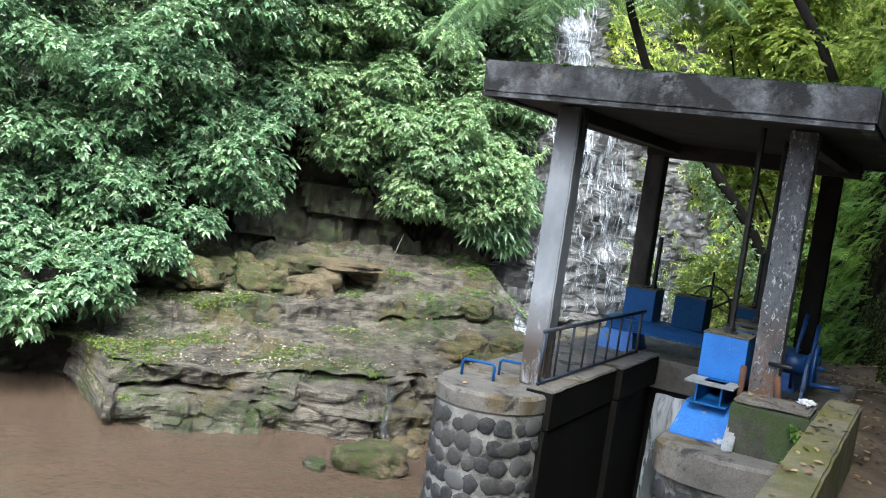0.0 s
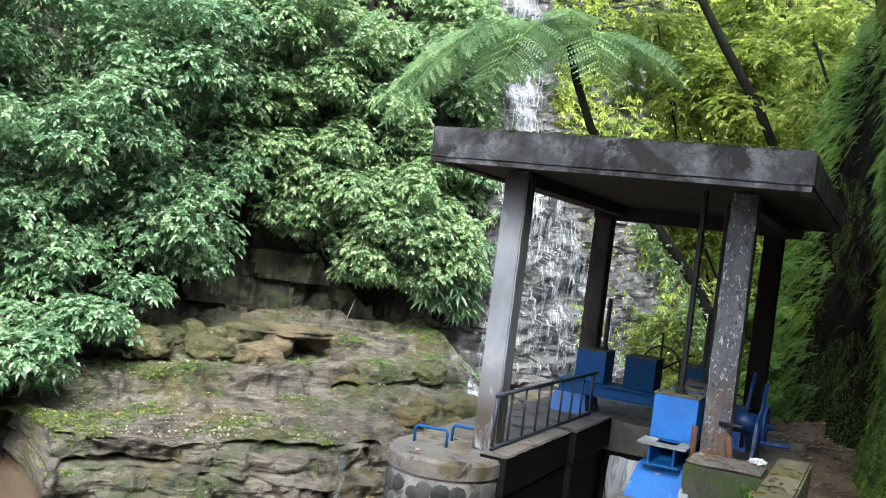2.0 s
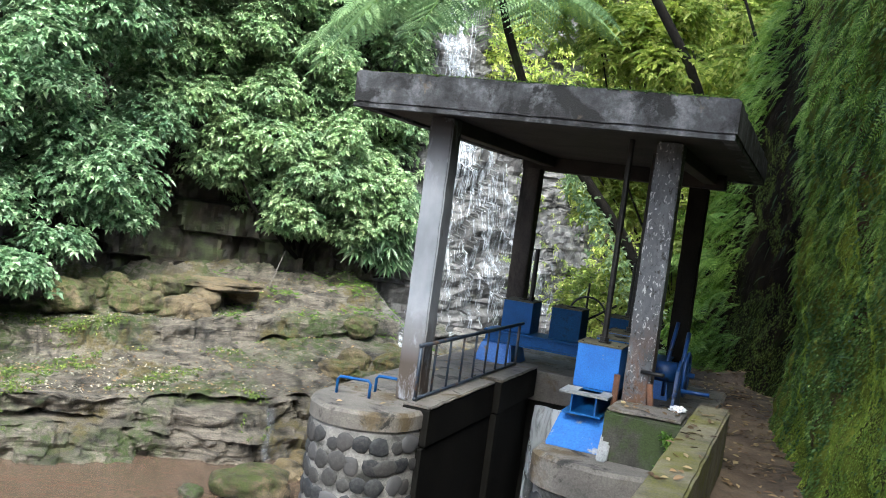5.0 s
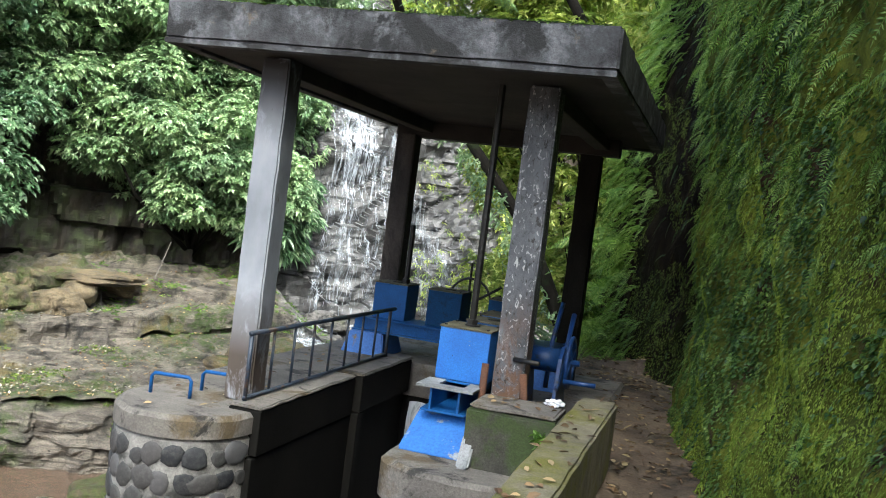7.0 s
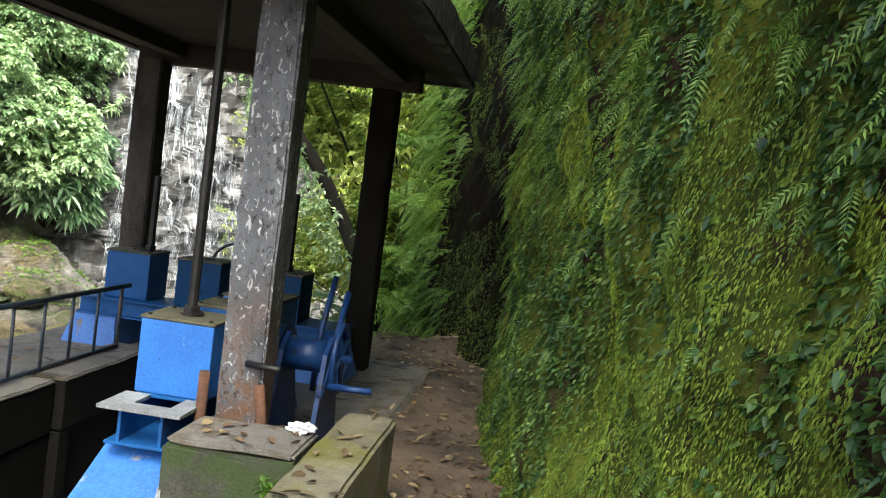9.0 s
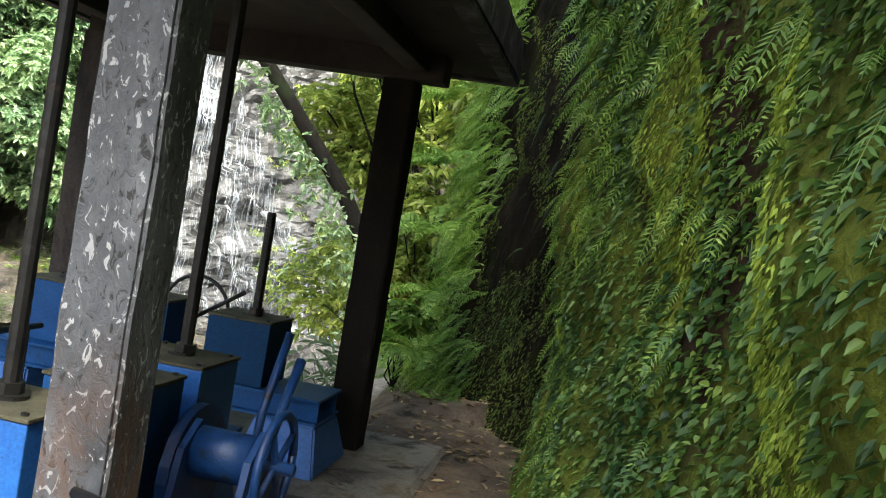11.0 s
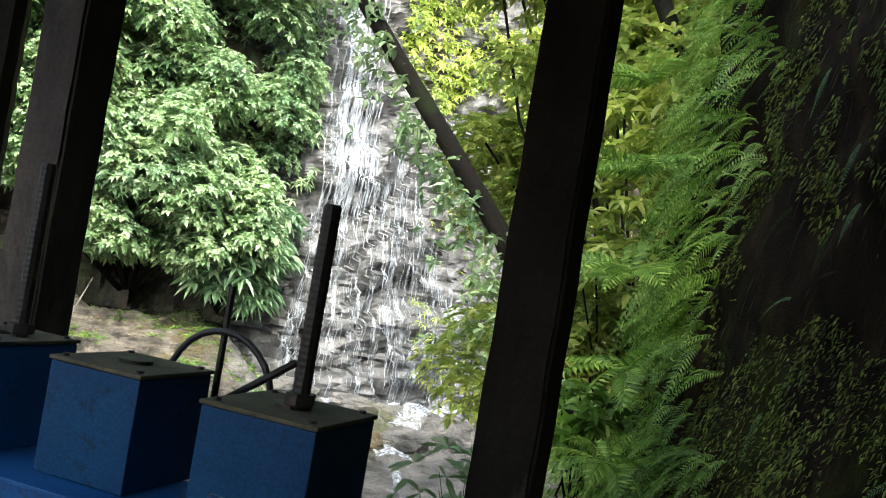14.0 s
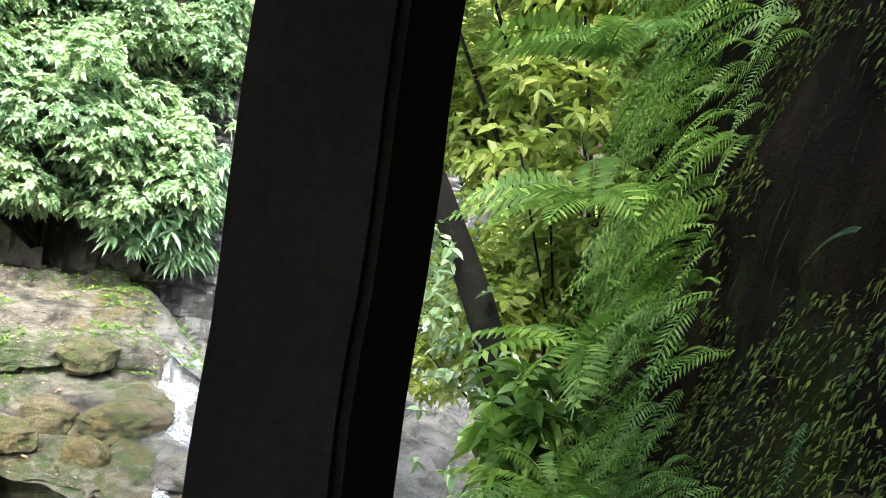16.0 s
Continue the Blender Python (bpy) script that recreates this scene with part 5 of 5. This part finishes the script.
t2 = thing("leaning_tree", "thin dark leaning tree trunk above the roof", "tree")
part("trunk", tubed([(-0.9, 16.2, 0.5), (-1.6, 16, 3.2), (-2.27, 16, 4.55), (-2.9, 16, 5.5), (-3.45, 16, 6.4), (-4.4, 16, 8.4)], [0.07, 0.075, 0.08, 0.08, 0.07, 0.05], 10), BARK, t2, smooth=True)
part("branch", tubed([(-1.5, 16.0, 2.8), (-1.0, 15.9, 4.4), (-1.5, 15.8, 5.6)], [0.05, 0.04, 0.02], 8), BARK, t2, smooth=True)
rr_ = np.random.default_rng(66)
lb = lobes_at([(-4.2, 16, 8.2, 1.5, 0.8, 16, 0.3, 0.5)], rr_)
p_, d_ = blob_points(lb, 700, rr_, 0.5)
b0, o_ = whorls(p_, d_ + np.array([0, 0, 0.5]), 5, rr_)
leaf_mesh("crown", b0, o_, 0.2, 0.08, LEAFSUN, t2, seed=67)
# leaves climbing the fern trunk
rr_ = np.random.default_rng(68)
k_ = rr_.uniform(0, 1, 330) ** 1.2
p_ = np.stack([np.interp(k_, [0, 1], [-1.9, -4.9]), np.full(330, 15.25), np.interp(k_, [0, 1], [0.0, 4.0])], -1) + rr_.normal(0, 0.13, (330, 3))
p_[:, 2] -= rr_.exponential(0.13, 330)
b0, o_ = whorls(p_, rr_.normal(0, 1, (330, 3)) + np.array([0, -0.6, 0.2]), 4, rr_)
tagged(leaf_mesh("climber", b0, o_, 0.10, 0.055, LEAF, tf, "leafy climber on the trunk", seed=69), kind="stuff")


# plants on the cliff
def cliff_normal_points(n, y0, y1, z0, z1, r, thin=None):
    y, z = r.uniform(y0, y1, n), r.uniform(z0, z1, n)
    if thin is not None:
        ok = np.array([fract(a * 1.1, b_ * 1.1, 4, 3) > thin for a, b_ in zip(y, z)])
        y, z = y[ok], z[ok]
    ok = (y < 10.5) | (r.uniform(0, 1, len(y)) < (0.2 if n > 3000 else 1.0))
    y, z = y[ok], z[ok]
    x = np.array([cliff_x(a, b_) for a, b_ in zip(y, z)])
    return np.stack([x - 0.005, y, z], -1)


def moss_bare(y, z):
    """Where smooth moss shows between the plants."""
    low = float(np.interp(z, [0.7, 1.9], [0.34, -0.25])) * float(np.interp(y, [7.6, 9.0], [1, 0.15]))
    hollow = float(np.interp(y, [8.4, 9.4], [0, 1])) * (fract(y * 1.9, z * 1.7, 9, 3) < -0.16)
    return hollow > 0.5 or fract(y * 1.3, z * 0.8, 4, 3) < low - 0.12


r = np.random.default_rng(81)
p = cliff_normal_points(88000, 2.5, 10.4, -0.2, 3.8, r, -0.8)
bare = np.array([moss_bare(q[1], q[2]) for q in p])
p = p[(~bare | (r.uniform(0, 1, len(p)) < 0.12)) & (p[:, 1] < 10.3)]
d = np.stack([-r.uniform(0.4, 1.2, len(p)), r.normal(0, 0.6, len(p)), r.normal(-0.5, 0.5, len(p))], -1)
tagged(leaf_mesh("creeping_leaves", p, d, 0.024, 0.016, MOSSLEAF, droop=0.4, seed=82), "small creeping plants on the mossy cliff", "creepers", kind="stuff")
p = cliff_normal_points(30000, 4, 10.4, -0.2, 3.2, r, 0.02)
bare = np.array([moss_bare(q[1], q[2]) for q in p])
p = p[~bare | (r.uniform(0, 1, len(p)) < 0.1)]
d = np.stack([-r.uniform(0.3, 1.0, len(p)), r.normal(0, 0.7, len(p)), r.normal(-0.3, 0.6, len(p))], -1)
tagged(leaf_mesh("creeping_leaves", p, d, 0.03, 0.027, MOSSDARK, droop=0.3, seed=83), "round leaved creepers on the cliff", "creepers", kind="stuff")
p = np.concatenate([cliff_normal_points(1500, 2, 10.2, 1.5, 5.0, r), cliff_normal_points(300, 4, 10.1, 0.0, 1.7, r, 0.0), cliff_normal_points(110, 7.8, 10.2, 0.2, 2.6, r)])
n = len(p)
d = np.stack([-r.uniform(0.35, 0.8, n), r.normal(-0.1, 0.6, n), r.normal(-0.5, 0.4, n)], -1)
L = r.uniform(0.05, 0.12, n) * np.interp(p[:, 2], [0, 1.5, 3], [0.75, 1.0, 1.6])
v, f = frond_mesh(p, d, L * 1.15, 13, 0.23, 0.8, seed=84)
tagged(mesh_object("cliff_ferns", v.tolist(), f.tolist(), FERNSUN), "small ferns hanging from the cliff", "ferns", kind="stuff")


p = cliff_normal_points(130000, 5.0, 9.4, -0.15, 2.2, r)
p = p[np.array([moss_bare(q[1], q[2]) for q in p])]
d = np.stack([-r.uniform(0.2, 0.7, len(p)), r.normal(0, 0.5, len(p)), r.normal(-0.9, 0.4, len(p))], -1)
tagged(leaf_mesh("moss_tufts", p, d, 0.015, 0.006, MOSSFUZZ, droop=0.3, seed=85, plain=True), "yellow green moss hanging in short tufts", "moss", kind="stuff")
p = cliff_normal_points(600, 10.25, 12.9, 0.0, 4.5, r)
d = np.stack([-r.uniform(0.1, 0.5, len(p)), r.normal(0, 0.6, len(p)), r.normal(-0.7, 0.5, len(p))], -1)
tagged(leaf_mesh("hanging_roots", p, d, 0.10, 0.006, ROOTS, droop=0.5, seed=185), "brown roots and dead fronds, dimmed for the recess shade", "roots", kind="stuff")
y, z = r.uniform(10.25, 13.0, 26000), r.uniform(-0.15, 3.2, 26000)
ok = np.array([fract(a * 1.2, c * 1.2, 14, 4) > float(np.interp(c, [0.5, 1.3, 3.0], [-0.35, 0.02, 0.12])) for a, c in zip(y, z)])
y, z = y[ok], z[ok]
p = np.stack([np.array([cliff_x(a, c) for a, c in zip(y, z)]) - r.uniform(0, 0.03, len(y)), y, z], -1)
d = np.stack([-r.uniform(0.2, 0.9, len(p)), r.normal(0, 0.6, len(p)), r.normal(-0.5, 0.5, len(p))], -1)
tagged(leaf_mesh("creeping_leaves", p, d, 0.026, 0.009, RECESSMOSS, droop=0.5, seed=186, plain=True), "olive creepers low in the recess, dimmed for shade", "creepers", kind="stuff")


def fern_curtain(n, y0, y1, z0, z1, l0, l1, mat, label, seed, droop, out=(0.5, 1.1)):
    """Pinnate fronds that arch out of the slope and hang down."""
    r = np.random.default_rng(seed)
    p = cliff_normal_points(n, y0, y1, z0, z1, r)
    n = len(p)
    p[:, 0] -= r.uniform(0, 0.12, n)
    d = np.stack([-r.uniform(out[0], out[1], n), r.normal(-0.35, 0.7, n), r.normal(droop, 0.5, n)], -1)
    v, f = frond_mesh(p, d, r.uniform(l0, l1, n), 19, 0.17, 0.9, seed=seed)
    tagged(mesh_object("slope_ferns", v.tolist(), f.tolist(), mat), label, "ferns", kind="stuff")


# ferns inside the recess borrow the dark creeper colour to stand for shade
fern_curtain(60, 10.4, 12.6, 0.0, 4.6, 0.08, 0.2, MOSSDARK, "ferns hanging in the recess, darker leaf colour for shade", 86, -0.4, (0.3, 0.7))
fern_curtain(480, 12.85, 13.6, -0.1, 4.8, 0.12, 0.32, FERNSUN, "bright ferns hanging over the slope beyond the pavilion", 87, 0.0)
fern_curtain(800, 13.2, 16.5, -0.1, 6.0, 0.18, 0.45, FERNSUN, "bright ferns covering the slope at the end of the path", 88, 0.1)
fern_curtain(200, 12.5, 13.4, -0.25, 0.5, 0.12, 0.26, FERN, "low ferns at the foot of the slope", 89, 0.2)

for i, (x, y, z, n, ln) in enumerate(((-0.95, 12.75, -0.12, 8, 0.42), (-1.2, 12.9, 0.25, 9, 0.5), (-1.25, 13.2, 0.75, 9, 0.55), (-1.35, 13.4, 1.3, 9, 0.6), (-1.35, 13.3, 1.9, 9, 0.6), (-1.45, 13.6, 2.5, 9, 0.65), (-1.45, 13.9, -0.1, 9, 0.6), (-1.4, 13.6, 3.2, 9, 0.7))):
    fern_clump(x, y, z, n, ln, 90 + i * 11, 0.7, mat=FERNSUN, lean=(-0.5, -0.5))

# green fringe on the roof's edge, and a small plant between block and parapet
r = np.random.default_rng(97)
p = np.stack([-0.6 - r.beta(1.0, 1.6, 420) * 2.8, 6.87 + r.exponential(0.05, 420), np.full(420, 2.622)], -1)
b0, o_ = whorls(p, np.array([0, -0.2, 1.0]) + r.normal(0, 0.3, p.shape), 4, r)
tagged(leaf_mesh("roof_moss", b0, o_, 0.035, 0.016, MOSSLEAF, roof, "green moss along the roof edge", droop=0.3, seed=98, plain=True), kind="stuff")
p = np.stack([r.normal(-0.66, 0.05, 46), r.uniform(6.86, 6.92, 46), r.uniform(-0.05, 0.24, 46)], -1)
b0, o_ = whorls(p, np.array([-0.2, -0.8, 0.5]) + r.normal(0, 0.3, p.shape), 5, r)
ivy = thing("small_weed", "small green weed growing beside the block", "weed")
leaf_mesh("leaves", b0, o_, 0.05, 0.03, FERN, ivy, droop=0.3, seed=96)

# fallen leaves
r = np.random.default_rng(99)
rows_ = []
for n, x0, x1, y0, y1, zf in ((45, -0.58, -0.38, 3.5, 7.6, 0.352), (14, -1.15, -0.66, 6.95, 7.3, 0.328), (650, -0.95, 0.2, 7.0, 13.0, None), (240, -1.4, -0.3, 11.0, 13.2, None), (22, -3.45, -2.7, 6.7, 9.8, -0.005)):
    x, y = r.uniform(x0, x1, n), r.uniform(y0, y1, n)
    z = np.array([zf if zf is not None else ground_height(a, b_) + 0.012 for a, b_ in zip(x, y)])
    rows_.append(np.stack([x, y, z + 0.004], -1))
p = np.concatenate(rows_)
d = np.stack([r.normal(0, 1, len(p)), r.normal(0, 1, len(p)), r.uniform(0.0, 0.12, len(p))], -1)
tagged(leaf_mesh("fallen_leaves", p, d, 0.075, 0.032, DEAD, droop=0.0, seed=100), "dry brown fallen leaves on the path and walls", "leaves", kind="stuff")
u, v = r.uniform(-3, 7.5, 1900), r.uniform(0.6, 8.2, 1900)
p = []
for a, b_ in zip(u, v):
    q = bank_point(a, b_, float(np.interp(b_, prof[4:, 0], prof[4:, 1])))
    p.append(gxy(q[0], q[1], q[2] + 0.03)[:])
p = np.array(p)
d = np.stack([r.normal(0, 1, len(p)), r.normal(0, 1, len(p)), r.uniform(0.0, 0.3, len(p))], -1)
tagged(leaf_mesh("fallen_leaves", p, d, 0.075, 0.04, DEAD, droop=0.0, seed=101), "pale dry leaves strewn on the rock bank", "leaves", kind="stuff")
u, v = r.uniform(4.2, 10, 900), r.uniform(5.0, 9.0, 900)
ok = np.array([fract(a * 0.8, b_ * 0.8, 6, 3) > -0.05 for a, b_ in zip(u, v)])
p = np.array([gxy(*[c + e for c, e in zip(bank_point(a, b_, float(np.interp(b_, prof[4:, 0], prof[4:, 1]))), (0, 0, 0.02))])[:] for a, b_ in zip(u[ok], v[ok])])
b0, o_ = whorls(p, np.array([0, 0, 1.0]) + r.normal(0, 0.2, p.shape), 5, r)
tagged(leaf_mesh("low_weeds", b0, o_, 0.11, 0.03, FERN, droop=0.1, seed=102), "low grass and weeds on the rock ledges", "weeds", kind="stuff")

u, v = r.uniform(-2.5, 4.5, 5200), r.uniform(0.2, 6.6, 5200)
ok = np.array([fract(a * 0.55, b_ * 0.7, 26, 3) > float(np.interp(a, [0, 4], [0.02, 0.28])) for a, b_ in zip(u, v)])
p = np.array([gxy(*[c + e for c, e in zip(bank_point(a, b_, float(np.interp(b_, prof[2:, 0], prof[2:, 1]))), (0, -0.02, 0.0))])[:] for a, b_ in zip(u[ok], v[ok])])
b0, o_ = whorls(p, np.array([0.35, -0.4, 0.7]) + r.normal(0, 0.25, p.shape), 5, r)
tagged(leaf_mesh("moss_clumps", b0, o_, 0.075, 0.035, MOSSCLUMP, droop=0.3, seed=103, plain=True), "tufts of green moss and small ferns on the rock bank", "moss", kind="stuff")
u, v = r.uniform(-1.5, 4.5, 3200), r.uniform(1.2, 6.6, 3200)
ok = np.array([fract(a * 0.5, b_ * 0.9, 36, 3) > 0.02 for a, b_ in zip(u, v)])
p = np.array([gxy(*[c + e for c, e in zip(bank_point(a, b_, float(np.interp(b_, prof[4:, 0], prof[4:, 1]))), (0, 0, 0.025))])[:] for a, b_ in zip(u[ok], v[ok])])
d = np.stack([r.normal(0, 1, len(p)), r.normal(0, 1, len(p)), r.uniform(0.0, 0.5, len(p))], -1)
tagged(leaf_mesh("stone_chips", p, d, 0.06, 0.045, CHIPS, droop=0.0, seed=104, plain=True), "pale grey stone chips strewn on the ledges", "stone chips", kind="stuff")


# ---- masonry stones ----
def stone_mesh(seed):
    r = np.random.default_rng(seed)
    bm = bmesh.new()
    n = 9
    rim = [(math.cos(k * math.tau / n) * r.uniform(0.82, 1.1), math.sin(k * math.tau / n) * r.uniform(0.8, 1.1)) for k in range(n)]
    lo = [bm.verts.new((x, 0.25, z)) for x, z in rim]
    mid = [bm.verts.new((x * 0.95, -0.18, z * 0.95)) for x, z in rim]
    hi = [bm.verts.new((x * 0.6, -0.42, z * 0.6)) for x, z in rim]
    for a, c in ((lo, mid), (mid, hi)):
        for k in range(n):
            bm.faces.new((a[k], a[(k + 1) % n], c[(k + 1) % n], c[k]))
    bm.faces.new(hi)
    bmesh.ops.recalc_face_normals(bm, faces=bm.faces)
    me = bpy.data.meshes.new("stone")
    bm.to_mesh(me)
    bm.free()
    me.materials.append(STONE)
    me.polygons.foreach_set("use_smooth", np.ones(len(me.polygons), bool))
    return me


STONES = [stone_mesh(200 + i) for i in range(6)]
r = np.random.default_rng(210)
for owner, (x0, x1, y0, nose), top, low in ((pier_1, PIER, -0.27, -2.2), (pier_2, ABUT, -0.46, -1.4)):
    cx, rad = (x0 + x1) / 2, (x1 - x0) / 2
    row, z = 0, top
    while z > low:
        k = 0
        arc_n = 11
        for k in range(arc_n):
            a = math.pi * (k + 0.5 * (row % 2) + r.uniform(-0.15, 0.15)) / arc_n
            if not 0.02 < a < math.pi - 0.02:
                continue
            nx, ny = -math.cos(a) / rad, -math.sin(a) / nose
            ob = new("stone", STONES[int(r.integers(6))])
            ob.parent = owner
            s = r.uniform(0.06, 0.092)
            ob.matrix_local = Matrix.LocRotScale(Vector((cx - rad * math.cos(a), y0 + nose - nose * math.sin(a), z + r.uniform(-0.025, 0.025))), Euler((0, r.uniform(-0.5, 0.5), math.atan2(ny, nx) + math.pi / 2)), Vector((s * r.uniform(0.9, 1.3), s * 0.42, s * r.uniform(0.85, 1.15))))
        row += 1
        z -= 0.155
    # flank facing the river
    if owner is pier_1:
        for row in range(9):
            for k in range(14):
                ob = new("stone", STONES[int(r.integers(6))])
                ob.parent = owner
                s = r.uniform(0.06, 0.088)
                ob.matrix_local = Matrix.LocRotScale(Vector((x0, 7.1 + 0.19 * k + 0.09 * (row % 2), -0.4 - 0.155 * row)), Euler((0, r.uniform(-0.5, 0.5), -math.pi / 2)), Vector((s * 1.2, s * 0.42, s)))
